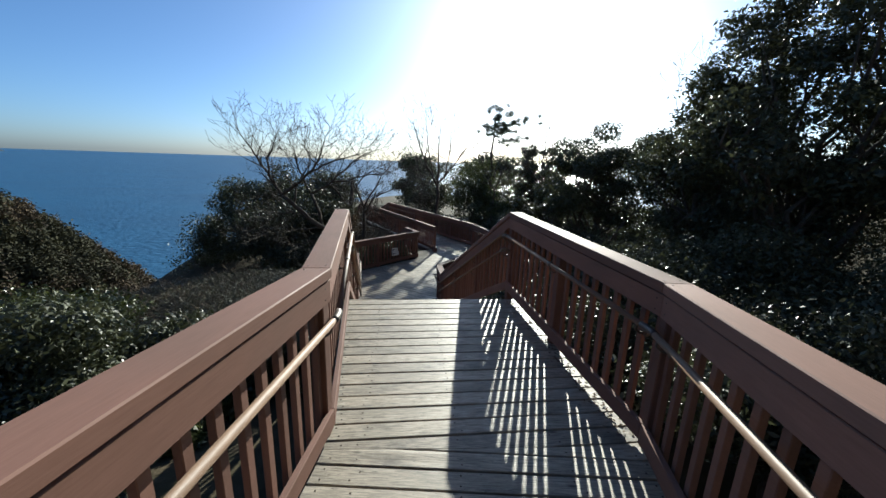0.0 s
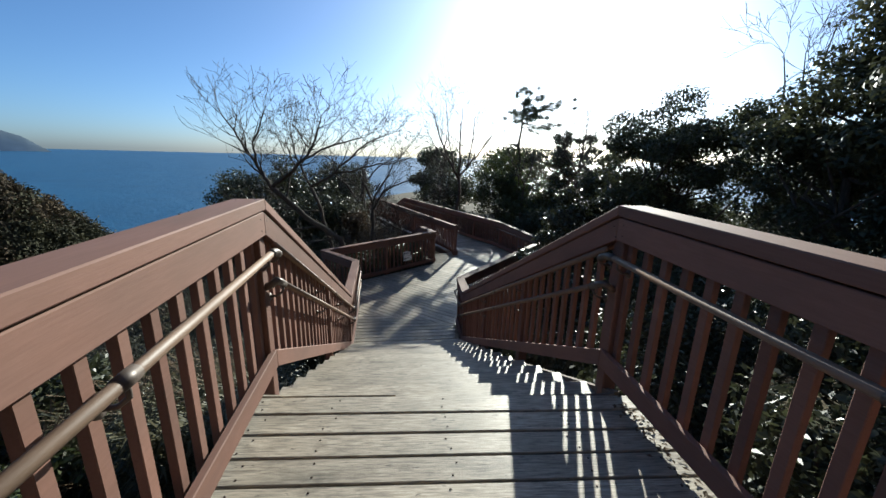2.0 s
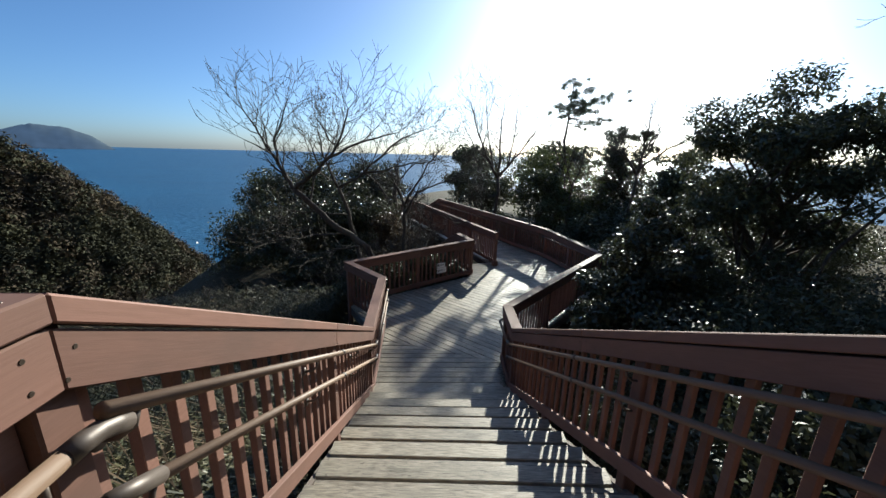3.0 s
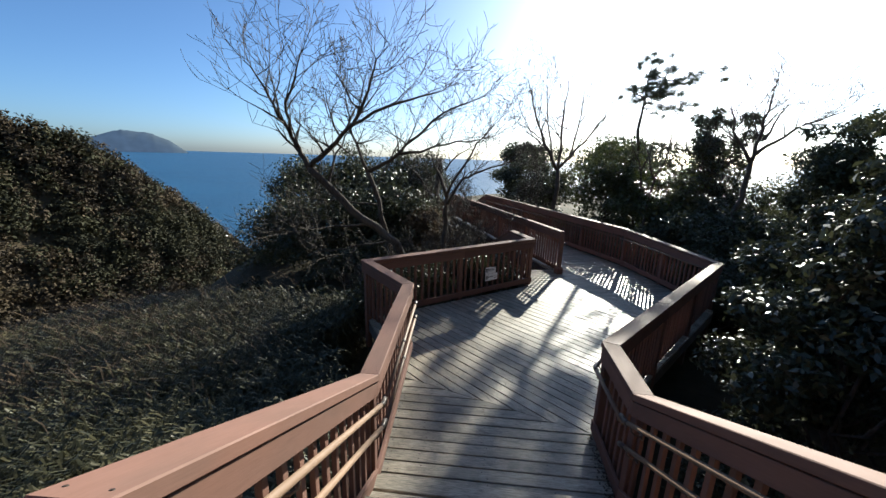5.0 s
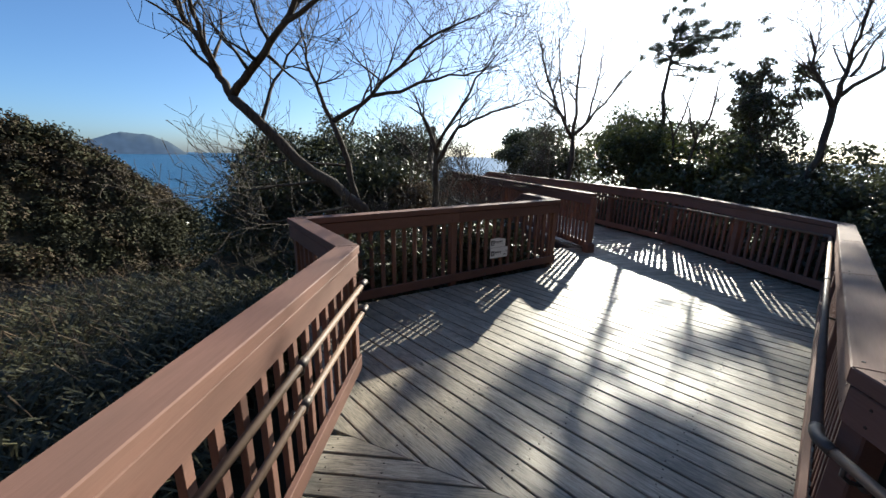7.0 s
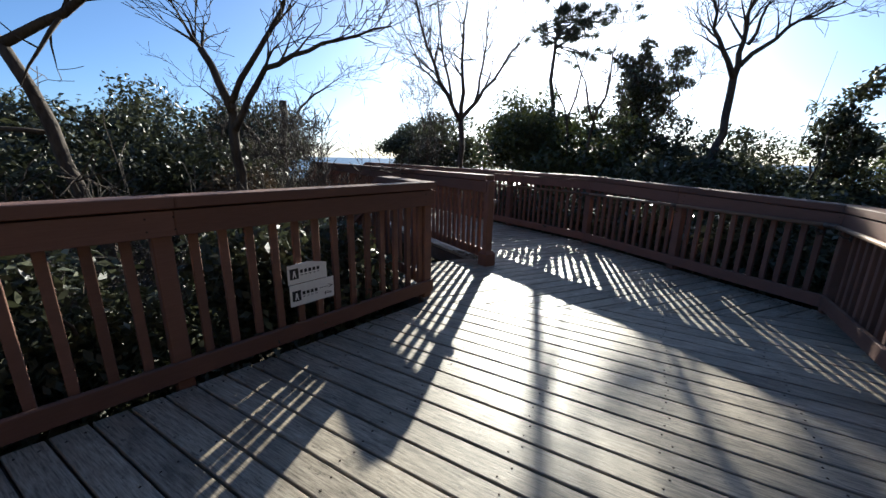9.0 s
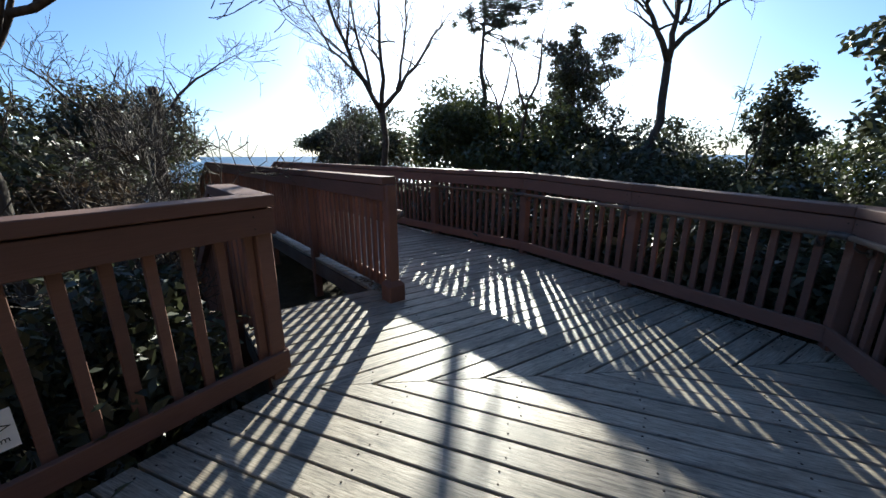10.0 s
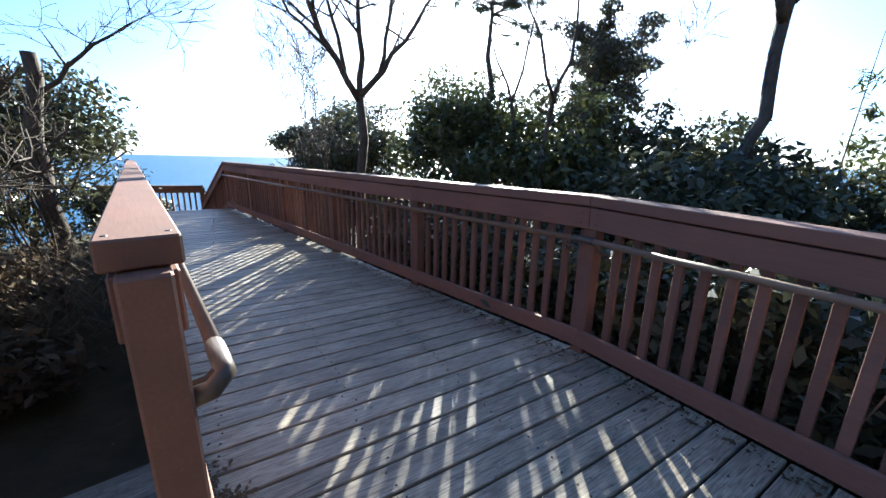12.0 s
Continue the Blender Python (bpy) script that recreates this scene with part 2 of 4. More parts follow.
def railing(pts, inner, pipes=(), label="", spacing=(0.148,), end_posts=(True, True), cap_w=CAP_W):
    """Railings along pts of (x, y, floor, cap height). inner: +1 where the deck lies to the left of the line, -1 to the right."""
    global BALUSTER
    BALUSTER = BALUSTER or baluster_mesh()
    half = cap_w / 2
    lines = {o: offset_line(pts, o) for o in (-half, half, -half + 0.012, half - 0.012, -0.022, 0.022, -0.04, 0.04, inner * 0.11, inner * 0.032, inner * 0.068)}
    made = []
    for i in range(len(pts) - 1):
        (xa, ya, fa, ha), (xb, yb, fb, hb) = pts[i], pts[i + 1]
        A, B = Vector((xa, ya, fa)), Vector((xb, yb, fb))
        length = (B.xy - A.xy).length
        th = tagged(anchor("railing", A), label, "railing", "boardwalk railings")
        inv = Matrix.Translation(-A)

        def slab(name, o1, o2, za, zb, thick, bevel, lab="", f0=0.0, f1=1.0):
            """A member between two sideways offsets whose top runs from za to zb above the floor line."""
            gap = 0.0015 / max(0.2, length)
            f0, f1 = f0 + (gap if f0 > 0 else 0), f1 - (gap if f1 < 1 else 0)
            p = [lines[o1][i].lerp(lines[o1][i + 1], f0), lines[o1][i].lerp(lines[o1][i + 1], f1), lines[o2][i].lerp(lines[o2][i + 1], f1), lines[o2][i].lerp(lines[o2][i + 1], f0)]
            z0, z1 = fa + za, fb + zb
            zs = [z0 + (z1 - z0) * f for f in (f0, f1, f1, f0)]
            M = local((xa, ya, fa + za), (xb, yb, fb + zb))
            Mi = M.inverted()
            lo = [Mi @ Vector((v.x, v.y, z - thick)) for v, z in zip(p, zs)]
            hi = [Mi @ Vector((v.x, v.y, z)) for v, z in zip(p, zs)]
            ob = part(name, prism(lo, hi, bevel), M_RAIL, th, lab)
            ob.matrix_basis = inv @ M
            return ob

        pieces = max(1, round(length / 1.9))
        for k in range(pieces):
            f0, f1 = k / pieces, (k + 1) / pieces
            cap = slab("cap", -half, half, ha, hb, CAP_T, 0.005, "", f0, f1)
            run = (B - A).length * (f1 - f0)
            for s in (0.05, run - 0.05):
                for w in (-0.05, 0.05):
                    part("screw", SCREW, None, cap).location = (s + (B - A).length * f0, w, 0.0005)
        for s in (-1, 1):
            for k in range(pieces):
                fascia = slab("fascia", s * (half - 0.012), s * 0.022, ha - CAP_T - 0.01, hb - CAP_T - 0.01, FASCIA, 0.004, "", k / pieces, (k + 1) / pieces)
                if s == inner:
                    full = (B - A).length
                    for u in (full * k / pieces + 0.06, full * (k + 1) / pieces - 0.06):
                        for v in (-0.035, -0.1):
                            part("screw", SCREW, None, fascia).matrix_basis = Matrix.Translation((u, s * (half - 0.0115), v)) @ Matrix.Rotation(-s * math.pi / 2, 4, "X")
        slab("bottom_rail", inner * 0.032, inner * 0.068, 0.17, 0.17, 0.115, 0.004)
        count = max(1, round(length / spacing[min(i, len(spacing) - 1)]))
        step_posts = max(1, round(length / 1.75))
        post_at = [k / step_posts for k in range(step_posts + 1)]
        for k in range(count):
            f = (k + 0.5) / count
            if any(abs(f - g) * length < 0.06 for g in post_at):
                continue
            p = A.lerp(B, f)
            h = ha + (hb - ha) * f - CAP_T - 0.02
            ob = part("baluster", BALUSTER, None, th)
            ob.matrix_basis = inv @ Matrix.Translation((p.x, p.y, p.z + 0.09)) @ Matrix.Rotation(math.atan2(yb - ya, xb - xa), 4, "Z") @ Matrix.Diagonal((1, 1, h - 0.09, 1))
        for k, f in enumerate(post_at):
            if (k == 0 and (i > 0 or not end_posts[0])) or (k == len(post_at) - 1 and i == len(pts) - 2 and not end_posts[1]):
                continue
            p = A.lerp(B, f)
            h = ha + (hb - ha) * f - CAP_T - 0.004
            ob = part("post", post_mesh(h), None, th)
            ob.matrix_basis = inv @ Matrix.Translation(p) @ Matrix.Rotation(math.atan2(yb - ya, xb - xa), 4, "Z")
        seg_pipes = pipes[i] if pipes and isinstance(pipes[0], (tuple, list)) else pipes
        next_pipes = pipes[i + 1] if i + 1 < len(pts) - 1 and pipes and isinstance(pipes[0], (tuple, list)) else ()
        for order, z in enumerate(seg_pipes):
            a, c = lines[inner * 0.11][i], lines[inner * 0.11][i + 1]
            pa, pb = Vector((a.x, a.y, fa + z)), Vector((c.x, c.y, fb + z))
            d = (pb - pa).normalized()
            M = local(pa, pb)
            bm = bmesh.new()
            L = (pb - pa).length
            tube(bm, [(0.02, 0, 0), (L - 0.02, 0, 0)], [0.019, 0.019], 12)
            rail_ob = part("handrail", bm, M_PIPE, th, "tan resin-coated handrail pipe", True)
            rail_ob.matrix_basis = inv @ M
            n_br = max(2, round(L / 1.5) + 1)
            side = -inner
            for k in range(n_br):
                s = 0.12 + (L - 0.24) * k / (n_br - 1)
                bm = bmesh.new()
                tube(bm, [(s, 0, -0.01), (s, 0, -0.05), (s, side * 0.03, -0.075), (s, side * 0.075, -0.08)], [0.008] * 4, 8)
                tube(bm, [(s, side * 0.07, -0.08), (s, side * 0.078, -0.08)], [0.026, 0.026], 10)
                ob = part("bracket", bm, M_METAL, rail_ob, "dark metal bracket", True)
            Mi = M.inverted()
            if order < len(next_pipes):
                e = lines[inner * 0.11][i + 2]
                nd = (Vector((e.x, e.y, pts[i + 2][2] + next_pipes[order])) - Vector((c.x, c.y, fb + next_pipes[order]))).normalized()
                knee = [pb - d * 0.075, pb - d * 0.035, pb.lerp(pb + (nd - d) * 0.02, 0.5), pb + nd * 0.035, pb + nd * 0.075]
            else:
                back = Vector((-d.y, d.x, 0)).normalized() * -inner
                knee = [pb - d * 0.10, pb - d * 0.03, pb + d * 0.015, pb + d * 0.02 + Vector((0, 0, -0.025)) + back * 0.03, pb + d * 0.01 + Vector((0, 0, -0.04)) + back * 0.08]
            bm = bmesh.new()
            tube(bm, [Mi @ k for k in knee], [0.0225] * 5, 12)
            part("elbow", bm, M_METAL, rail_ob, "dark elbow joint", True)
            if order >= len(pipes[i - 1] if i > 0 and isinstance(pipes[0], (tuple, list)) else ()):
                bm = bmesh.new()
                back = Vector((-d.y, d.x, 0)).normalized() * -inner
                tube(bm, [Mi @ k for k in (pa + d * 0.14, pa + d * 0.05, pa - d * 0.015, pa - d * 0.02 + Vector((0, 0, -0.03)) + back * 0.03, pa - d * 0.01 + Vector((0, 0, -0.045)) + back * 0.08)], [0.0225] * 5, 12)
                part("elbow", bm, M_METAL, rail_ob, "dark elbow joint", True)
            if L > 2.2:
                bm = bmesh.new()
                tube(bm, [(L * 0.5 - 0.035, 0, 0), (L * 0.5 + 0.035, 0, 0)], [0.0225, 0.0225], 12)
                part("sleeve", bm, M_METAL, rail_ob, "dark joint sleeve", True)
        made.append(th)
    return made


HL = 1.10
left_upper = [(-1.10, -4.0, UP + 0.32, HL), (-0.225, 0.30, UP, HL), (-0.315, 2.80, UP + 0.0, HL), (-0.455, 7.06, 0.0, HL + 0.02), (-0.57, 9.33, 0.0, HL), (-1.50, 10.38, 0.0, HL), (1.63, 12.84, 0.0, HL), (1.27, 13.72, 0.0, HL)]
railing(left_upper, -1, [(0.80,), (0.80,), (0.84, 0.62), (0.80, 0.58), (), (), ()], "brown painted timber railing with square balusters along the boardwalk")
right_upper = [(0.25, -4.0, UP + 0.32, HL), (1.79, -0.10, UP, HL - 0.01), (1.86, 2.66, UP, HL), (1.75, 7.12, 0.0, HL), (1.775, 7.95, 0.0, HL), (5.20, 11.95, 0.0, 0.98), (4.52, 14.86, 0.0, 1.07), (0.80, 22.95, 0.0, HL)]
railing(right_upper, 1, [(0.80,), (0.80,), (0.84, 0.62), (0.80,), (0.80,), (0.80,), (0.80,)], "brown painted timber railing with square balusters along the boardwalk", (0.148, 0.148, 0.148, 0.12))
def post_foot(th, at, turn):
    """A boxed foot round an end post, its top sloped off."""
    w, t = 0.078, 0.05
    q = [(-1, -1), (1, -1), (1, 1), (-1, 1)]
    bm = prism([(x * w, y * w, -0.03) for x, y in q], [(x * w, y * w, 0.15) for x, y in q], 0.004)
    foot = part("post_foot", bm, M_RAIL, th, "boxed foot of the end post")
    foot.matrix_basis = Matrix.Translation(at) @ Matrix.Rotation(turn, 4, "Z")
    part("collar", prism([(x * w, y * w, 0.151) for x, y in q], [(x * t, y * t, 0.19) for x, y in q]), M_RAIL, foot)


far_left = [(2.533, 13.805, 0.0, HL + 0.02), (-0.937, 22.70, 0.0, HL)]
post_foot(railing(far_left, -1, (0.80,), "brown painted timber railing with a square end post", (0.12,), cap_w=0.138)[0], (0, 0, 0), math.atan2(8.9, -3.47))

# ---- decks ----
PITCH, BOARD, THICK = 0.147, 0.1345, 0.035


def clip_poly(poly, p, n):
    """The part of a convex plan polygon where (v - p) . n >= 0."""
    out = []
    for a, c in zip(poly, poly[1:] + poly[:1]):
        da, dc = (a - p).dot(n), (c - p).dot(n)
        if da >= 0:
            out.append(a)
        if da * dc < 0:
            out.append(a + (c - a) * (da / (da - dc)))
    return out


SCREW_SPOTS = {}


def planks(deck, corners, angle, z, slope=None, pitch=PITCH, board=BOARD, phase=0.0):
    """Boards laid at an angle over a convex plan polygon, each a part of the deck."""
    poly = [Vector(c) for c in corners]
    if sum(a.x * c.y - c.x * a.y for a, c in zip(poly, poly[1:] + poly[:1])) < 0:
        poly.reverse()
    d = Vector((math.cos(radians(angle)), math.sin(radians(angle))))
    n = Vector((-d.y, d.x))
    lo, hi = min(v.dot(n) for v in poly), max(v.dot(n) for v in poly)
    k = math.floor((lo - phase) / pitch)
    while phase + k * pitch < hi:
        s = phase + k * pitch
        k += 1
        strip = clip_poly(clip_poly(poly, n * s, n), n * (s + board), -n)
        if len(strip) < 3:
            continue
        c = sum(strip, Vector((0, 0))) / len(strip)
        area = abs(sum(a.x * b.y - b.x * a.y for a, b in zip(strip, strip[1:] + strip[:1]))) / 2
        if area < 0.004:
            continue
        lift = random.uniform(-0.002, 0.002)
        zz = [slope(v) if slope else z for v in strip]
        zc = slope(c) if slope else z
        rot = Matrix.Rotation(radians(-angle), 2)
        hi_v, lo_v = [], []
        for v, h in zip(strip, zz):
            q = rot @ (v - c)
            hi_v.append((q.x, q.y, h - zc))
            lo_v.append((q.x, q.y, h - zc - THICK))
        ob = part("plank", prism(lo_v, hi_v, 0.004 if area > 0.02 else 0.0), M_PLANK, deck)
        ob.matrix_basis = Matrix.Translation((c.x, c.y, zc + lift)) @ Matrix.Rotation(radians(angle), 4, "Z")
        u0, u1 = min(v.dot(d) for v in strip), max(v.dot(d) for v in strip)
        mid = s + board / 2
        joint = math.ceil((u0 + 0.1) / 0.62) * 0.62
        spots = [u0 + 0.09, u1 - 0.09]
        while joint < u1 - 0.2:
            spots.append(joint)
            joint += 0.62
        for u in spots:
            for w in (-0.035, 0.035):
                q = d * (u + random.uniform(-0.03, 0.03)) + n * (mid + w + random.uniform(-0.006, 0.006))
                if all((b - a).cross(q - a) > 0.03 * (b - a).length for a, b in zip(poly, poly[1:] + poly[:1])):
                    SCREW_SPOTS.setdefault(deck.name, []).append((q.x, q.y, (slope(q) if slope else z) + lift))


def screws(deck):
    """The rusty screw heads of all a deck's boards."""
    verts, faces = [], []
    for x, y, z in SCREW_SPOTS[deck.name]:
        o = len(verts)
        for r, h in ((0.0058, 0.0), (0.0045, 0.0028)):
            verts += [(x + r * math.cos(k * math.pi / 3), y + r * math.sin(k * math.pi / 3), z + h) for k in range(6)]
        faces += [(o + k, o + (k + 1) % 6, o + 6 + (k + 1) % 6, o + 6 + k) for k in range(6)] + [tuple(range(o + 6, o + 12))]
    me = bpy.data.meshes.new("screw")
    me.from_pydata(verts, [], faces)
    me.materials.append(M_SCREW)
    tagged(part("screw", me, None, deck, "rusty screw heads in the boards"), kind="stuff")


def joists(deck, corners, z):
    poly = [Vector(c) for c in corners]
    lo = [(v.x, v.y, z - 0.22) for v in poly]
    hi = [(v.x, v.y, z - 0.05) for v in poly]
    part("joists", prism(lo, hi), M_BEAM, deck, "dark timber joists under the boards")


upper = tagged(anchor("deck_1"), "weathered grey timber boardwalk landing above the stairs", "deck", kind="structure")
lower = tagged(anchor("deck_2"), "weathered timber deck laid in diagonal board fields", "deck", kind="structure")
stairs = tagged(anchor("stairs"), "weathered timber stairs down to the deck", "stairs", kind="structure")
ramp_poly = [(-1.10, -4.0), (0.25, -4.0), (1.79, -0.10), (-0.215, 0.15)]
top_poly = [(-0.215, 0.15), (1.79, -0.10), (1.86, 2.42), (-0.31, 2.60)]
zone_a = [(-0.455, LOW_Y - 0.05), (1.70, LOW_Y - 0.05), (1.775, 7.95), (-0.53, 8.72)]
zone_b = [(-0.53, 8.72), (1.775, 7.95), (5.20, 11.80), (1.63, 12.70), (-1.50, 10.38), (-0.57, 9.33)]
zone_c = [(1.63, 12.70), (5.20, 11.80), (5.20, 11.95), (4.52, 14.86), (1.27, 13.76)]
zone_d = [(2.38, 14.136), (4.52, 14.86), (0.80, 22.95), (-0.95, 22.55)]


def ramp_z(v):
    return UP + max(0.0, (0.03 - v.y)) * 0.078


planks(upper, ramp_poly, -12, UP, ramp_z)
planks(upper, top_poly, -3.5, UP, phase=0.06)
planks(lower, zone_a, 0.5, 0.0)
planks(lower, zone_b[:1] + zone_b[1:4] + zone_b[4:5], -40, 0.0)
planks(lower, [(-0.53, 8.72), (-1.50, 10.38), (-0.57, 9.33)], -40, 0.0)
planks(lower, zone_c, 13, 0.0)
planks(lower, zone_d, 13, 0.0)
screws(upper)
screws(lower)
for poly, z, dk in ((top_poly, UP, upper), (zone_a, 0, lower), (zone_b[:5], 0, lower), (zone_c, 0, lower), (zone_d, 0, lower)):
    joists(dk, poly, z)
part("joists", prism([(x, y, UP - 0.3) for x, y in ramp_poly], [(x, y, ramp_z(Vector((x, y))) - 0.05) for x, y in ramp_poly]), M_BEAM, upper, "dark timber joists under the boards")


def edge_x(y, left):
    """The stairs' sides in plan."""
    a, c = ((-0.315, 2.80), (-0.455, 7.06)) if left else ((1.86, 2.50), (1.73, 7.05))
    return a[0] + (c[0] - a[0]) * (y - a[1]) / (c[1] - a[1])


for k in range(1, RISERS):
    z = UP - k * RISE
    y0 = TOP_Y + (k - 1) * RUN
    for a, b in ((0.016, 0.186), (0.212, RUN - 0.018)):
        ya, yb = y0 + a, y0 + b
        xl, xr = edge_x(ya, True) + 0.03, edge_x(ya, False) - 0.03
        w = (yb - ya) / 2
        L = xr - xl
        q = [(0, -w), (L, -w), (L, w), (0, w)]
        ob = part("plank", prism([(x, y, -THICK) for x, y in q], [(x, y, 0) for x, y in q], 0.005), M_PLANK, stairs)
        ob.matrix_basis = Matrix.Translation((xl, (ya + yb) / 2 + 0.07 - 0.07 * k / RISERS, z + random.uniform(-0.002, 0.002))) @ Matrix.Rotation(radians(-3.0 + 3.0 * k / RISERS), 4, "Z")
    # risers darker than the treads: the shade under each nosing is in their colour
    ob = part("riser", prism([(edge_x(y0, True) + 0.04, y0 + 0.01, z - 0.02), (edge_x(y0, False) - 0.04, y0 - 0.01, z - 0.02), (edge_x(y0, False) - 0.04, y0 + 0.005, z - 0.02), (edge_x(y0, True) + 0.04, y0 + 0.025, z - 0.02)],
              [(edge_x(y0, True) + 0.04, y0 + 0.01, z + RISE - 0.04), (edge_x(y0, False) - 0.04, y0 - 0.01, z + RISE - 0.04), (edge_x(y0, False) - 0.04, y0 + 0.005, z + RISE - 0.04), (edge_x(y0, True) + 0.04, y0 + 0.025, z + RISE - 0.04)]), M_BEAM, stairs, "riser board, its shade put in as dark colour")
for left in (True, False):
    s = 1 if left else -1
    pts = [(edge_x(2.5, left), 2.5, UP - 0.02), (edge_x(7.1, left), 7.1, -0.02)]
    lo = [(pts[0][0], pts[0][1], UP - 0.45), (pts[1][0], pts[1][1], -0.35), (pts[1][0] + s * 0.04, pts[1][1], -0.35), (pts[0][0] + s * 0.04, pts[0][1], UP - 0.45)]
    hi = [(pts[0][0], pts[0][1], UP - 0.03), (pts[1][0], pts[1][1], 0.0), (pts[1][0] + s * 0.04, pts[1][1], 0.0), (pts[0][0] + s * 0.04, pts[0][1], UP - 0.03)]
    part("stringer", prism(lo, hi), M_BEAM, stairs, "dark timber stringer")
# added dark sheet below the treads, so that the gaps read as shade
backing = [(edge_x(2.56, True) + 0.05, 2.56, UP - 0.34), (edge_x(2.56, False) - 0.05, 2.56, UP - 0.34), (edge_x(7.0, False) - 0.05, 7.0, -0.27), (edge_x(7.0, True) + 0.05, 7.0, -0.27)]
part("soffit_board", prism([(x, y, z - 0.02) for x, y, z in backing], backing), M_BEAM, stairs, "dark sheet added under the treads to close their gaps")

# side stairs down from the deck, between its two inner railings
side_dir = Vector((-0.36, 0.93)).normalized()
side_nrm = Vector((side_dir.y, -side_dir.x))
railing([(1.27, 13.74, 0.0, HL), (0.50, 15.73, -1.05, HL)], -1, (0.80,), "brown painted timber railing going down the side stairs")
side_stairs = tagged(anchor("side_stairs"), "narrow timber stairs down from the deck into the trees", "stairs", kind="structure")
for k in range(1, 7):
    for a, w in ((0.0, 0.16), (0.17, 0.14)):
        o = Vector((1.30, 13.86)) + side_dir * ((k - 1) * 0.32 + a + w / 2)
        ob = part("plank", board_mesh("plank", 1.02, w, THICK, M_PLANK), None, side_stairs)
        ob.matrix_basis = Matrix.Translation((o.x, o.y, -0.175 * k)) @ Matrix.Rotation(math.atan2(side_nrm.y, side_nrm.x), 4, "Z")
    o = Vector((1.30, 13.86)) + side_dir * ((k - 1) * 0.32 + 0.008)
    # these risers too carry their shade as a dark colour
    ob = part("riser", board_mesh("riser", 1.0, 0.02, 0.16, M_BEAM, 0.0), None, side_stairs, "side stair riser board, darkened for shade")
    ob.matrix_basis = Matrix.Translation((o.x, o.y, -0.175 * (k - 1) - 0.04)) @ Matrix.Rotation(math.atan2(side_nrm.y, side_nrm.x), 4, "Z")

# stairs past the far end of the deck, with the lower landing's railing across
far_stairs = tagged(anchor("far_stairs"), "timber stairs going on down past the deck", "stairs", kind="structure")
far_dir = Vector((-0.43, 0.90)).normalized()
for k in range(1, 8):
    o = Vector((-0.93, 22.62)) + far_dir * (k - 1) * 0.34
    ob = part("plank", board_mesh("plank", 1.75, 0.33, THICK, M_PLANK), None, far_stairs)
    ob.matrix_basis = Matrix.Translation((o.x + far_dir.x * 0.17, o.y + far_dir.y * 0.17, -0.17 * k)) @ Matrix.Rotation(math.atan2(0.43, 0.90), 4, "Z")
railing([(0.80, 22.95, 0.0, HL), (-0.40, 25.5, -1.19, HL)], 1, (0.80,), "brown painted timber railing going on down the stairs")
railing([(-0.95, 22.70, 0.0, HL), (-2.0, 25.0, -1.19, HL)], -1, (0.80,), "brown painted timber railing going on down the stairs")
railing([(-0.40, 25.5, -1.19, HL + 0.45), (-2.9, 25.6, -1.19, HL + 0.45)], 1, (), "brown railing across the lower landing")
landing = tagged(anchor("deck_3"), "lower timber landing past the stairs", "deck", kind="structure")
planks(landing, [(-2.6, 24.6), (-0.2, 24.6), (-0.4, 25.5), (-2.9, 25.6)], 0, -1.19)

# the sign on the railing's balusters
sign = tagged(anchor("trail_sign", (0.727, 12.08, 0.45)), "two white trail sign plates fixed to the railing", "sign")
along = Vector((0.786, 0.618, 0))
facing = Vector((0.618, -0.786, 0))
SM = Matrix((along, Vector((0, 0, 1)), facing)).transposed().to_4x4()


def plate(name, outline, x, y, z, mat, parent, thick=0.004):
    bm = prism([(px, py, 0) for px, py in outline], [(px, py, thick) for px, py in outline])
    ob = part(name, bm, mat, parent)
    ob.matrix_basis = (SM if parent == sign else Matrix.Identity(4)) @ Matrix.Translation((x, y, z))
    return ob


def rect(w, h):
    return [(0, 0), (w, 0), (w, h), (0, h)]


up_plate = plate("plate", [(0, 0), (0.29, 0), (0.29, 0.115), (0.15, 0.145), (0, 0.135)], -0.17, 0.005, 0.0, M_WHITE, sign)
low_plate = plate("plate", rect(0.335, 0.155), -0.165, -0.155, 0.002, M_WHITE, sign)
for pl, w in ((up_plate, 0.25), (low_plate, 0.29)):
    plate("pictogram", rect(0.062, 0.075), 0.015, 0.035, 0.0045, M_INK, pl, 0.001)
    plate("figure", [(0.0, 0.0), (0.008, 0.0), (0.014, 0.022), (0.02, 0.0), (0.028, 0.0), (0.019, 0.05), (0.009, 0.05)], 0.032, 0.045, 0.0056, M_WHITE, pl, 0.0005)
    for k in range(5 if pl is up_plate else 4):
        plate("lettering", rect(0.021, 0.024), 0.088 + k * 0.031, 0.072, 0.0045, M_INK, pl, 0.001)
        plate("lettering", rect(0.018, 0.005), 0.09 + k * 0.031, 0.055, 0.0045, M_INK, pl, 0.001)
for k in range(4):
    plate("dash", rect(0.012, 0.005), 0.215 + k * 0.02, 0.085, 0.0045, M_INK, low_plate, 0.001)
plate("arrow", [(0.0, 0.028), (0.032, 0.015), (0.0, 0.0), (0.006, 0.0), (0.044, 0.015), (0.006, 0.03)], 0.283, 0.075, 0.0045, M_INK, low_plate, 0.001)
text = bpy.data.curves.new("lettering", "FONT")
text.body, text.size, text.extrude = "60m", 0.034, 0.0006
letters = new("lettering", text)
letters.data.materials.append(M_INK)
letters.parent = low_plate
letters.location = (0.255, 0.03, 0.0048)

# ---- land, sea and distance ----
SEA = -25.0


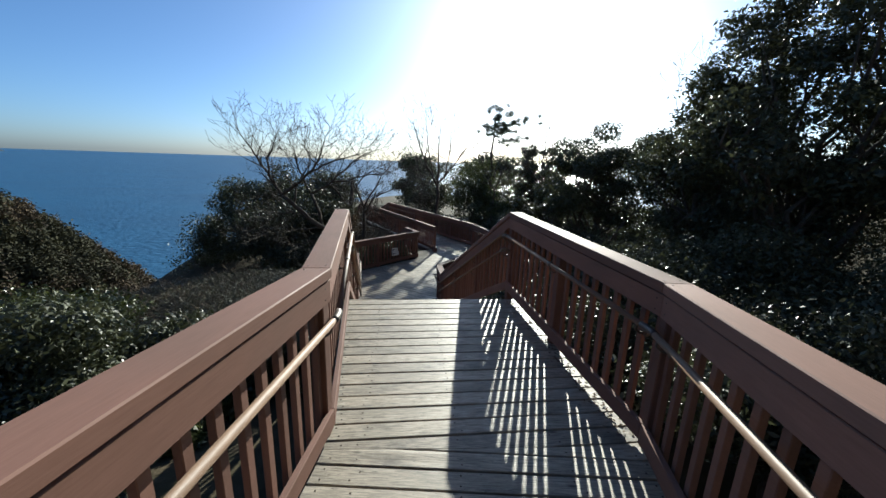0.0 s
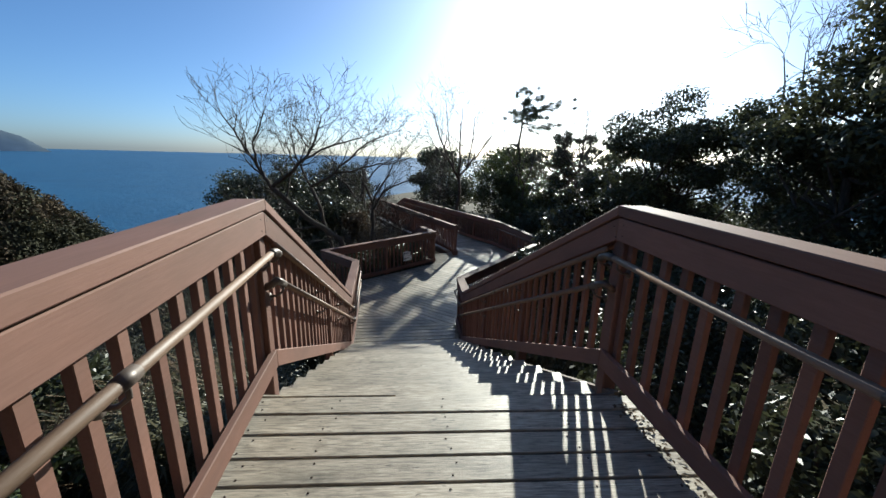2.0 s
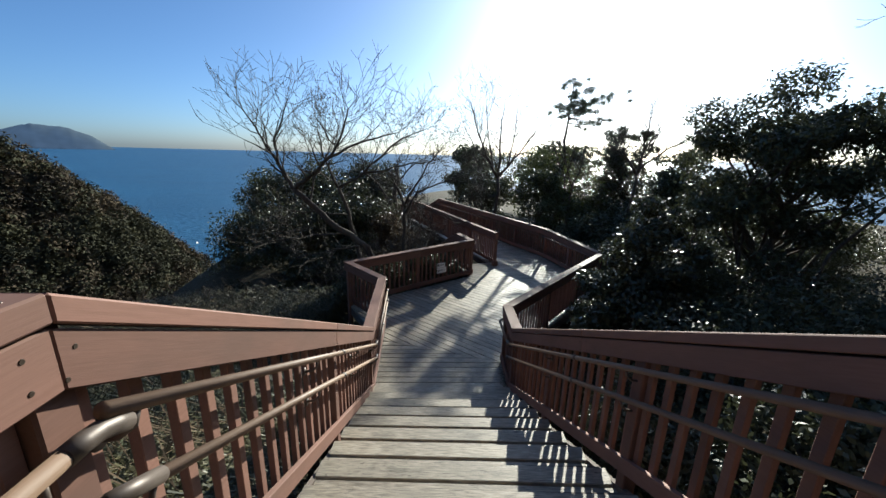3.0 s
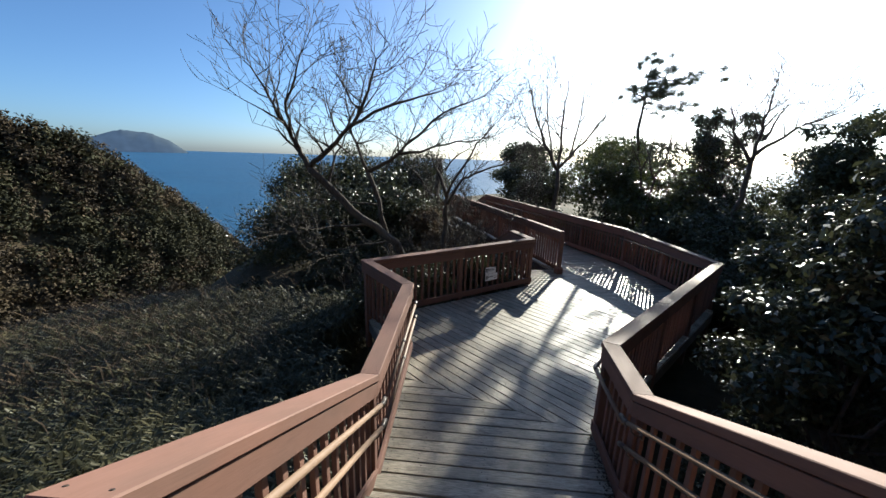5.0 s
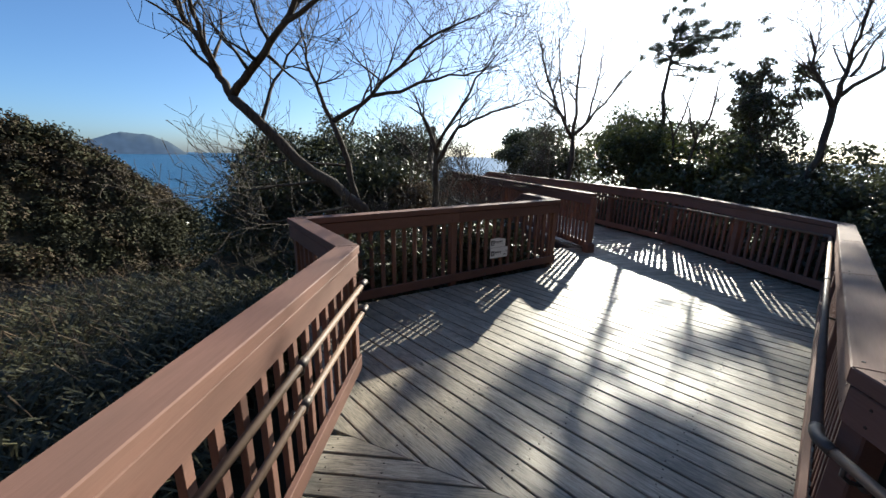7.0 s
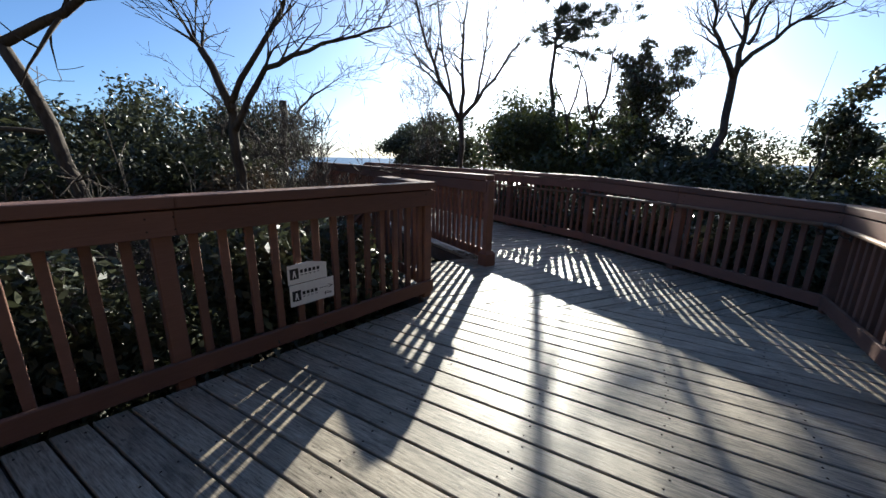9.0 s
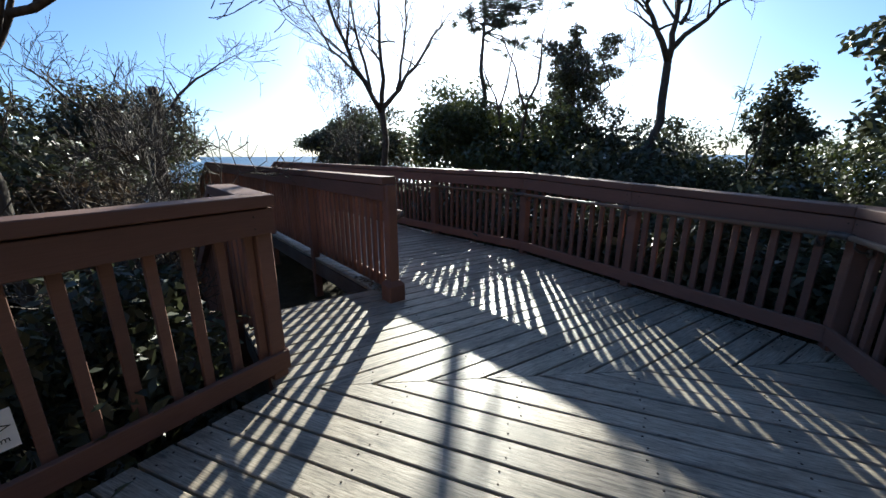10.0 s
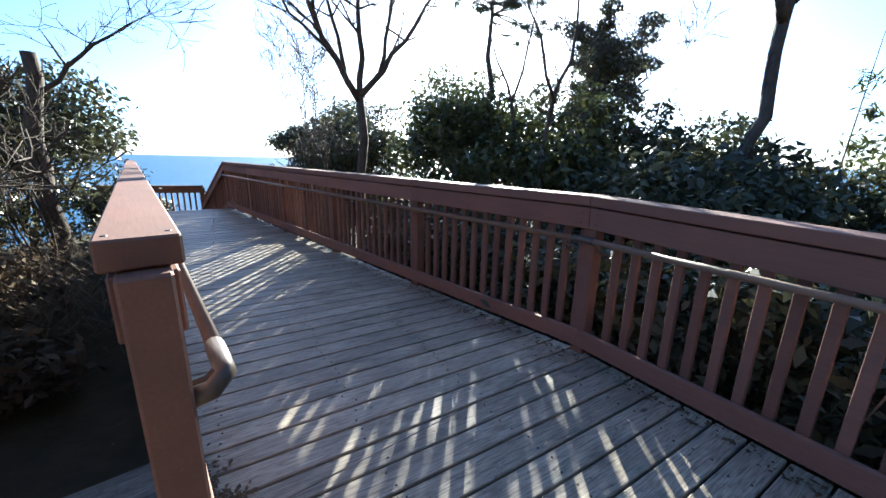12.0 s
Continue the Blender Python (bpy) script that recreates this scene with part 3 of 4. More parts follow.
def lerp_table(t, table):
    for (a, va), (b, vb) in zip(table, table[1:]):
        if t <= b:
            f = min(1.0, max(0.0, (t - a) / (b - a)))
            return va + (vb - va) * f
    return table[-1][1]


# the steep unseen rise below y = -6 is added to block sky light
CENTRE = ((-60, 62.0), (-30, 31.0), (-10, 7.0), (-6, 2.2), (1.5, 0.95), (8, -0.95), (24, -0.95), (60, -2.6), (120, -8), (200, -60))
EDGE = ((-40, -1.6), (6, -1.2), (9, -1.4), (12, -1.4), (14, 0.9), (23, -2.2), (34, 0.5), (60, 2.5), (200, 10))
# the opposite ridge, by bearing and rise as seen from the deck's head
RIDGE, RIDGE_FAR = ((-95, 12.0), (-75, 8.0), (-60, 5.2), (-54.6, 3.7), (-51.5, 2.8), (-49.0, 1.8), (-47.0, -0.6), (-45.0, -3.2), (-42.8, -5.6), (-40.6, -8.0), (-37.6, -10.8), (-32.0, -16.5), (-26.0, -23.0)), 85.0
CREST = [(0.3 + RIDGE_FAR * math.sin(radians(az)), 5.6 + RIDGE_FAR * math.cos(radians(az)), 2.3 + RIDGE_FAR * math.tan(radians(rise)) - 2.6) for az, rise in RIDGE]


def spur_height(x, y):
    """The opposite hill, falling away on both sides of its ridge."""
    spur = -80.0
    p = Vector((x, y))
    for a, b in zip(CREST, CREST[1:]):
        ab = Vector(b[:2]) - Vector(a[:2])
        f = min(1.0, max(0.0, (p - Vector(a[:2])).dot(ab) / ab.length_squared))
        q = Vector(a[:2]) + ab * f
        spur = max(spur, a[2] + (b[2] - a[2]) * f - 1.05 * (p - q).length)
    return spur + 1.6 * noise.noise(Vector((x * 0.06, y * 0.06, 7.3)))


def land(x, y):
    """The height of the ground."""
    z = lerp_table(y, CENTRE)
    d = max(0.0, lerp_table(y, EDGE) - x)
    near = min(d, 9.0)
    main = z - 0.07 * near - 0.009 * near ** 2 - 0.7 * max(0.0, d - 9.0)
    r = max(0.0, x - 3.0)
    main += (0.06 * r + 0.45 * max(0.0, x - 11.0)) * min(1.0, max(0.0, (16.0 - y) / 8.0))
    main -= max(0.0, x - 40.0) * (0.9 if y > 12 else 0.2)
    h = max(main, spur_height(x, y), -40.0)
    return h + 0.35 * noise.noise(Vector((x * 0.11, y * 0.11, 0.3))) * min(1.0, 0.15 + d * 0.1 + r * 0.05)


def land_mesh():
    xs = sorted({round(v, 2) for v in [*np.linspace(-170, -16, 56), *np.linspace(-16, 16, 65), *np.linspace(16, 120, 30)]})
    ys = sorted({round(v, 2) for v in [*np.linspace(-60, -6, 16), *np.linspace(-6, 30, 73), *np.linspace(30, 190, 60)]})
    verts = [(x, y, land(x, y)) for y in ys for x in xs]
    w = len(xs)
    faces = [(j * w + i, j * w + i + 1, (j + 1) * w + i + 1, (j + 1) * w + i) for j in range(len(ys) - 1) for i in range(w - 1)]
    me = bpy.data.meshes.new("ground")
    me.from_pydata(verts, [], faces)
    me.materials.append(M_GROUND)
    me.shade_smooth()
    return me


tagged(new("ground", land_mesh()), "dark leaf-littered hillside falling away to the sea", "ground", kind="structure")
bm = bmesh.new()
bmesh.ops.create_grid(bm, x_segments=8, y_segments=8, size=4600)
sea = tagged(new("water", mesh_of(bm, "water", M_SEA)), "deep blue open sea with fine ripples", "sea", kind="structure")
sea.location = (0, 0, SEA)


def isle_mesh():
    """A long wooded headland on the horizon, its ridge falling in a rounded nose to the sea."""
    bm = bmesh.new()
    n, rows = 60, 8
    grid = []
    for j in range(rows + 1):
        row = []
        for i in range(n + 1):
            u, v = i / n, j / rows
            top = 136 * lerp_table(u, ((0.0, 0.0), (0.12, 0.55), (0.3, 0.86), (0.42, 1.0), (0.68, 0.9), (0.84, 0.58), (0.94, 0.22), (1.0, 0.0)))
            top *= 0.95 + 0.05 * noise.noise(Vector((u * 9, 0.3, 1.1)))
            z = top * math.sin(math.pi * v) ** 0.8 + 3 * noise.noise(Vector((u * 30, v * 8, 2.0))) * math.sin(math.pi * v)
            row.append(bm.verts.new((-560 + 560 * u, -150 + 300 * v, max(0, z))))
        grid.append(row)
    for j in range(rows):
        for i in range(n):
            bm.faces.new((grid[j][i], grid[j][i + 1], grid[j + 1][i + 1], grid[j + 1][i]))
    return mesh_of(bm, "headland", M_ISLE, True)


# the headland's haze is emitted by its own surface
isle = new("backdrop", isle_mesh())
tagged(isle, "wooded headland beyond the sea, its blue haze given as a glow", "headland", kind="structure")
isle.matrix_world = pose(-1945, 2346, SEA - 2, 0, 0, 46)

# ---- plants ----
def leaves_mesh(name, centres, radii, count, size, mat, seed, shell=0.55, slim=0.45, up=0.4):
    """Many small leaves spread over ellipsoidal clumps."""
    rng = np.random.default_rng(seed)
    centres, radii = np.asarray(centres, float), np.asarray(radii, float)
    vol = radii.prod(1) ** 0.67
    pick = rng.choice(len(centres), count, p=vol / vol.sum())
    d = rng.normal(size=(count, 3))
    d /= np.linalg.norm(d, axis=1, keepdims=True)
    rad = (shell + (1 - shell) * rng.random(count)) * (1 + 0.16 * rng.normal(size=count))
    pos = centres[pick] + d * rad[:, None] * radii[pick]
    nrm = d * 0.6 + rng.normal(size=(count, 3)) * 0.7 + np.array((0, 0, up))
    nrm /= np.linalg.norm(nrm, axis=1, keepdims=True)
    ax = np.cross(nrm, rng.normal(size=(count, 3)))
    ax /= np.linalg.norm(ax, axis=1, keepdims=True)
    ay = np.cross(nrm, ax)
    s = (np.broadcast_to(size, len(centres))[pick] * (0.65 + 0.7 * rng.random(count)))[:, None]
    bend = nrm * s * 0.22
    quad = np.stack([pos - ax * s, pos - ay * s * slim + bend, pos + ax * s, pos + ay * s * slim + bend], 1).reshape(-1, 3)
    me = bpy.data.meshes.new(name)
    me.vertices.add(4 * count)
    me.vertices.foreach_set("co", quad.ravel())
    me.loops.add(4 * count)
    me.loops.foreach_set("vertex_index", np.arange(4 * count))
    me.polygons.add(count)
    me.polygons.foreach_set("loop_start", np.arange(0, 4 * count, 4))
    me.update(calc_edges=True)
    me.validate()
    me.materials.append(mat)
    return me


def blobs(rng, centre, radii, count, size):
    """Clump centres over an ellipsoid, uneven, for a crown with gaps."""
    out, rr = [], []
    for _ in range(count):
        d = Vector((rng.gauss(0, 1), rng.gauss(0, 1), rng.gauss(0.25, 0.9))).normalized()
        k = rng.uniform(0.35, 1.0)
        out.append((centre[0] + d.x * radii[0] * k, centre[1] + d.y * radii[1] * k, centre[2] + d.z * radii[2] * k))
        s = size * rng.uniform(0.6, 1.25)
        rr.append((s * 1.15, s * 1.15, s * 0.75))
    return out, rr


def limb(bm, a, b, ra, rb, rng, wobble=0.12, n=5, sides=6):
    a, b = Vector(a), Vector(b)
    L = (b - a).length
    pts, rad = [], []
    for i in range(n + 1):
        f = i / n
        w = Vector((rng.gauss(0, 1), rng.gauss(0, 1), rng.gauss(0, 0.5))) * (wobble * L * 0.5 * math.sin(math.pi * f))
        pts.append(a.lerp(b, f) + w)
        rad.append(ra + (rb - ra) * f)
    tube(bm, pts, rad, sides)
    return pts


def evergreen(x, y, crown, radii, leaves, seed, mat=None, label="", leaf_size=0.06, clumps=22, clump=None, category="tree", name="evergreen_tree", stem=0.09):
    """A broad-leaved evergreen: crooked stems and limbs under a crown of leafy clumps. crown: its centre."""
    rng = random.Random(seed)
    g = land(x, y)
    th = tagged(anchor(name, (x, y, g)), label, category)
    bm = bmesh.new()
    cz = crown[2] - g
    cx, cy = crown[0] - x, crown[1] - y
    cc, rr = blobs(rng, (cx, cy, cz), radii, clumps, clump or 0.38 * min(radii))
    trunk = limb(bm, (0, 0, -0.25), (cx * 0.6, cy * 0.6, max(0.3, cz - radii[2] * 0.3)), stem, stem * 0.55, rng, 0.1, 6, 8)
    for k in range(0, len(cc), 2):
        limb(bm, trunk[rng.randrange(2, 7)], cc[k], stem * 0.4, 0.012, rng, 0.2, 4, 5)
    part("trunk", bm, M_BARK, th, "", True)
    part("crown", leaves_mesh("crown", cc, rr, leaves, leaf_size, mat or M_LEAF, seed), None, th)
    return th


def bush(x, y, top, spread, leaves, seed, mat=None, label="dark evergreen shrub with small glossy leaves", leaf_size=0.055, clumps=12):
    g = land(x, y)
    h = max(0.5, top - g)
    return evergreen(x, y, (x, y, g + h * 0.55), (spread, spread, h * 0.42), leaves, seed, mat, label, leaf_size, clumps, 0.42 * min(spread, h * 0.5) + 0.1, "shrub", "shrub", 0.035)


def bare_tree(x, y, limbs, seed, label, depth=4, twig_len=1.1, shoots=1):
    """A leafless tree. limbs: chains of points that its main boughs follow, from the foot up."""
    rng = random.Random(seed)
    g = land(x, y)
    th = tagged(anchor("bare_tree", (x, y, g)), label, "tree")
    big, fine = bmesh.new(), bmesh.new()

    def grow(p, d, length, r, level):
        pts, rad, q, dirn = [p.copy()], [r], p.copy(), d.normalized()
        n = 4 if level > 1 else 3
        for i in range(n):
            dirn = (dirn + Vector((rng.gauss(0, 0.13), rng.gauss(0, 0.13), rng.gauss(0.06, 0.12)))).normalized()
            q = q + dirn * (length / n)
            pts.append(q.copy())
            rad.append(max(0.0046, r * (1 - 0.75 * (i + 1) / n)))
        tube(big if r > 0.016 else fine, pts, rad, 6 if r > 0.016 else 3)
        if level <= 0:
            return
        for i in range(1, n + 1):
            for _ in range(2 if i == n else (1 if rng.random() < 0.75 else 0)):
                side = Vector((rng.gauss(0, 1), rng.gauss(0, 1), rng.gauss(0.15, 0.7)))
                nd = (dirn * 0.9 + side * 0.62).normalized()
                grow(pts[i], nd, length * rng.uniform(0.5, 0.8), max(0.0044, rad[i] * 0.72), level - 1)

    for chain, ra, rb in limbs:
        chain = [Vector(c) - Vector((x, y, g)) for c in chain]
        pts, rad = [], []
        for k, (a, b) in enumerate(zip(chain, chain[1:])):
            for i in range(4):
                f = i / 4
                t = (k + f) / (len(chain) - 1)
                w = Vector((rng.gauss(0, 1), rng.gauss(0, 1), rng.gauss(0, 1))) * 0.02 * (1 if (k or i) else 0) * (b - a).length
                pts.append(a.lerp(b, f) + w)
                rad.append(ra + (rb - ra) * t)
        pts.append(chain[-1])
        rad.append(rb)
        tube(big, pts, rad, 8)
        for i in range(3, len(pts)):
            d = (pts[i] - pts[i - 1]).normalized()
            if rb > 0.05:
                continue
            for _ in range(shoots if i < len(pts) - 1 else 3):
                if i < len(pts) * 0.35 and chain[0].length < 0.6:
                    continue
                side = Vector((rng.gauss(0, 1), rng.gauss(0, 1), rng.gauss(0.35, 0.7)))
                grow(pts[i], (d * 0.7 + side * 0.8).normalized(), twig_len * rng.uniform(0.6, 1.1), max(0.006, rad[i] * 0.6), depth - 2)
    part("trunk", big, M_BARK, th, "grey forked trunk and boughs", True)
    tagged(part("twig_spray", fine, M_TWIG, th, "fine bare twigs"), kind="stuff")
    return th


# evergreens beyond the outer railing, from the stairs' head down to the deck
DARK = "dense dark evergreen tree with small glossy leaves"
evergreen(8.0, 3.4, (7.6, 3.7, 4.7), (2.25, 2.1, 3.0), 46000, 11, label=DARK, clumps=100, clump=0.42, stem=0.16, leaf_size=0.047)
evergreen(9.2, 1.2, (9.2, 1.4, 5.0), (2.4, 2.4, 3.6), 16000, 12, label=DARK, clumps=70, clump=0.58, stem=0.16, leaf_size=0.055)
evergreen(7.2, 9.0, (7.15, 9.0, 3.3), (2.0, 1.9, 2.2), 34000, 13, label=DARK, clumps=70, clump=0.4, stem=0.12, leaf_size=0.046)
evergreen(9.5, 7.0, (9.3, 7.0, 3.3), (2.2, 2.2, 2.3), 20000, 14, label=DARK, clumps=50, clump=0.55, stem=0.12, leaf_size=0.055)
evergreen(7.2, 12.2, (7.2, 12.2, 2.2), (0.9, 0.9, 2.0), 17000, 18, label=DARK, clumps=44, clump=0.32, stem=0.07, leaf_size=0.045)
evergreen(7.5, 5.6, (7.4, 5.8, 3.9), (1.4, 1.4, 1.6), 15000, 17, label=DARK, clumps=44, clump=0.36, stem=0.1, leaf_size=0.047)
evergreen(4.1, 7.9, (4.1, 8.1, 1.3), (1.15, 1.1, 1.75), 26000, 15, M_CAMELLIA, label="bushy camellia-like evergreen with glossy leaves beside the deck", clumps=36, clump=0.3, stem=0.06, leaf_size=0.045, name="evergreen_shrub", category="shrub")
evergreen(5.4, 9.6, (5.3, 9.5, 1.0), (1.2, 1.1, 1.6), 20000, 16, M_CAMELLIA, label="bushy camellia-like evergreen with glossy leaves beside the deck", clumps=30, clump=0.3, stem=0.06, leaf_size=0.045, name="evergreen_shrub", category="shrub")
for k, (bx, by, top, sp) in enumerate([(3.3, 0.2, 2.6, 0.9), (3.2, 2.0, 2.3, 0.9), (3.2, 3.9, 2.0, 0.95), (3.1, 5.6, 1.2, 0.9), (4.6, 2.8, 2.9, 1.2), (4.6, 5.4, 2.4, 1.3), (3.2, -2.2, 3.0, 1.0), (2.9, 7.0, 0.4, 0.6), (5.6, 0.6, 3.6, 1.5), (6.2, 2.6, 3.2, 1.5), (7.6, 5.8, 2.8, 1.6), (9.2, 9.8, 2.7, 1.4), (5.6, 7.2, 1.8, 1.2), (10.6, 10.8, 2.6, 1.5), (8.6, 11.2, 1.9, 1.2), (8.4, 3.2, 4.0, 1.7)]):
    bush(bx, by, top, sp, 15000, 40 + k, leaf_size=0.032)
# the hedge and thicket behind the deck's outer railing
for k, (bx, by, top, sp) in enumerate([(6.9, 11.4, 0.55, 0.9), (6.7, 12.9, 0.4, 0.9), (6.6, 14.4, 0.35, 0.9), (6.1, 15.9, 0.4, 0.9), (5.5, 17.4, 0.45, 0.9), (4.9, 18.9, 0.6, 0.9), (4.4, 20.4, 0.45, 0.8), (3.3, 22.0, 0.8, 0.9), (2.5, 23.6, 0.9, 0.9), (1.2, 25.4, 0.75, 0.8), (7.6, 13.6, 0.8, 1.0), (7.3, 15.2, 0.9, 1.0), (8.2, 12.2, 0.9, 1.0), (6.6, 17.6, 1.0, 1.0), (9.5, 16.4, 1.1, 1.1), (10.8, 17.6, 1.0, 1.2)]):
    bush(bx, by, top, sp, 5000, 60 + k, M_LEAF if k % 3 else M_LEAF2)
for k, (bx, by, top) in enumerate([(5.85, 12.3, 0.7), (5.65, 13.2, 0.75), (5.45, 14.1, 0.7), (5.2, 15.0, 0.75), (4.85, 15.9, 0.8), (4.4, 16.9, 0.75), (3.9, 17.9, 0.6), (2.75, 20.5, 0.75), (2.3, 21.5, 0.8)]):
    bush(bx, by, top, 0.5, 3600, 170 + k, M_LEAF, leaf_size=0.05)
for k, (bx, by, cz, r, rz, n) in enumerate([(8.0, 16.9, 0.55, 1.5, 1.3, 9000), (7.3, 19.6, 0.8, 1.7, 1.4, 9000), (9.8, 19.5, 0.9, 1.6, 1.7, 7000), (6.2, 22.0, 1.3, 1.8, 1.7, 9000), (3.9, 25.5, 1.25, 1.8, 1.5, 8000), (7.6, 25.0, 2.0, 2.2, 2.0, 8000), (11.5, 24.0, 2.0, 2.4, 2.0, 7000), (13.0, 20.0, 0.3, 2.2, 1.4, 6000), (15.2, 17.0, 0.4, 2.3, 1.4, 6000), (16.0, 23.5, 0.7, 2.6, 1.7, 6000), (2.4, 29.0, 1.4, 1.6, 1.4, 6000), (5.0, 31.0, 2.2, 2.4, 2.2, 6000)]):
    evergreen(bx, by, (bx, by, cz), (r, r, rz), n, 80 + k, M_LEAF2 if k in (1, 3, 5, 8) else M_LEAF, "rounded evergreen tree among the thicket" , 0.075, 26, 0.42 * r * 0.8, stem=0.09)
evergreen(5.4, 48.8, (5.4, 48.8, 2.9), (3.0, 2.6, 1.9), 6000, 95, label="dark dome-shaped pine on the far slope", leaf_size=0.16, clumps=30, clump=0.9, mat=M_PINE)
evergreen(13.5, 40.0, (13.5, 40.0, 2.6), (5.0, 3.0, 2.4), 8000, 96, label=DARK, leaf_size=0.15, clumps=40, clump=1.0)
evergreen(9.7, 15.0, (9.7, 15.0, 0.4), (0.8, 0.8, 1.2), 4200, 97, label="slender upright evergreen with a tufted top", leaf_size=0.06, clumps=24, clump=0.36)
evergreen(9.6, 15.1, (9.65, 15.1, 1.75), (0.55, 0.55, 1.45), 4200, 98, label="slender upright evergreen with a tufted top", leaf_size=0.045, clumps=30, clump=0.2, stem=0.06)
evergreen(9.0, 20.6, (9.2, 20.4, 2.8), (1.4, 1.1, 1.3), 4200, 101, label="crooked evergreen with sparse tufted boughs", leaf_size=0.06, clumps=22, clump=0.32, stem=0.09)
evergreen(10.3, 22.3, (10.6, 22.0, 4.0), (1.7, 1.3, 1.6), 6500, 102, label="crooked evergreen with sparse tufted boughs", leaf_size=0.06, clumps=30, clump=0.3, stem=0.13)
evergreen(10.6, 13.2, (10.4, 13.2, 1.0), (1.0, 1.0, 1.6), 3200, 99, label=DARK, leaf_size=0.06, clumps=22, clump=0.4)

# pine with its tilted trunk
def pine(x, y, top, seed):
    rng = random.Random(seed)
    g = land(x, y)
    th = tagged(anchor("pine_tree", (x, y, g)), "tall wind-swept pine with a sparse flat crown", "tree")
    bm = bmesh.new()
    t = Vector(top) - Vector((x, y, g))
    trunk = limb(bm, (0, 0, -0.3), t, 0.17, 0.04, rng, 0.03, 9, 8)
    cc, rr = [], []
    for k in range(34):
        k0 = rng.uniform(7.2, 8.99)
        base = trunk[int(k0)].lerp(trunk[int(k0) + 1], k0 % 1)
        end = base + Vector((rng.uniform(-0.9, 3.1), rng.uniform(-1.5, 1.5), rng.uniform(-0.5, 0.7)))
        limb(bm, base, end, 0.035, 0.01, rng, 0.15, 5, 5)
        for f in (0.7, 1.0):
            q = base.lerp(end, f)
            cc.append((q.x + rng.gauss(0, 0.15), q.y, q.z + 0.1))
            rr.append((rng.uniform(0.22, 0.42), rng.uniform(0.22, 0.42), rng.uniform(0.16, 0.28)))
    part("trunk", bm, M_BARK, th, "", True)
    part("crown", leaves_mesh("crown", cc, rr, 22000, 0.06, M_PINE, seed, 0.1, 0.14), None, th)


pine(7.85, 24.0, (8.45, 25.0, 7.2), 7)
# leafless trees
BARE = "leafless tree with crooked grey branches and fine twigs"
g = land(-0.7, 12.7)
bare_tree(-0.7, 12.7, [(((-0.7, 12.7, g - 0.3), (-1.42, 12.4, 0.92), (-2.39, 12.2, 1.66), (-3.3, 12.2, 2.55)), 0.105, 0.075), (((-3.3, 12.2, 2.55), (-3.56, 12.3, 2.95), (-3.83, 12.3, 3.45), (-4.2, 12.4, 4.0), (-4.6, 12.5, 4.6)), 0.062, 0.016), (((-3.7, 12.3, 3.2), (-3.68, 12.1, 3.85), (-3.25, 12.0, 4.75)), 0.04, 0.014), (((-3.3, 12.2, 2.55), (-2.75, 12.0, 2.98), (-2.21, 11.9, 3.45), (-1.89, 11.8, 3.95), (-1.68, 11.8, 4.6)), 0.062, 0.016), (((-2.25, 11.9, 3.42), (-1.3, 11.9, 3.88), (-0.45, 12.0, 4.1)), 0.036, 0.012), (((-2.9, 12.2, 2.1), (-2.9, 12.7, 2.9), (-2.5, 13.0, 3.6)), 0.035, 0.01), (((-1.5, 12.4, 0.95), (-2.5, 12.7, 0.75), (-3.6, 12.8, 0.45)), 0.03, 0.008), (((-2.0, 12.3, 1.35), (-3.2, 12.6, 1.2), (-4.4, 12.9, 0.9)), 0.026, 0.007)], 21, BARE, depth=4, twig_len=0.95)
g = land(-1.9, 14.5)
bare_tree(-1.9, 14.5, [(((-1.9, 14.5, g - 0.3), (-2.15, 14.5, 0.8), (-2.71, 14.5, 2.42)), 0.085, 0.06), (((-2.71, 14.5, 2.42), (-3.2, 14.6, 3.4), (-3.34, 14.7, 4.3)), 0.05, 0.014), (((-2.71, 14.5, 2.4), (-1.87, 14.5, 2.9), (-0.69, 14.6, 4.0), (0.3, 14.7, 4.4)), 0.055, 0.012), (((-1.87, 14.5, 2.9), (-0.53, 14.4, 3.18), (0.62, 14.4, 3.4)), 0.04, 0.01), (((-2.4, 14.5, 1.5), (-3.6, 14.3, 1.6), (-4.6, 14.2, 1.3)), 0.03, 0.008)], 22, BARE, depth=4, twig_len=1.0, shoots=2)
g = land(-0.5, 14.7)
bare_tree(-0.5, 14.7, [(((-0.5, 14.7, g - 0.3), (-0.55, 14.6, 1.1), (-0.5, 14.5, 1.9)), 0.075, 0.055), (((-0.5, 14.5, 1.8), (-0.8, 14.6, 2.5)), 0.055, 0.04), (((-0.5, 14.5, 1.6), (-0.1, 14.5, 2.3), (0.6, 14.5, 2.6), (1.4, 14.5, 2.85)), 0.045, 0.01), (((-0.5, 14.5, 1.9), (0.1, 14.6, 3.0), (0.75, 14.6, 3.8)), 0.04, 0.01)], 27, "leafless tree with a broken top and arching twigs", depth=4, twig_len=0.65)
g = land(3.7, 20.5)
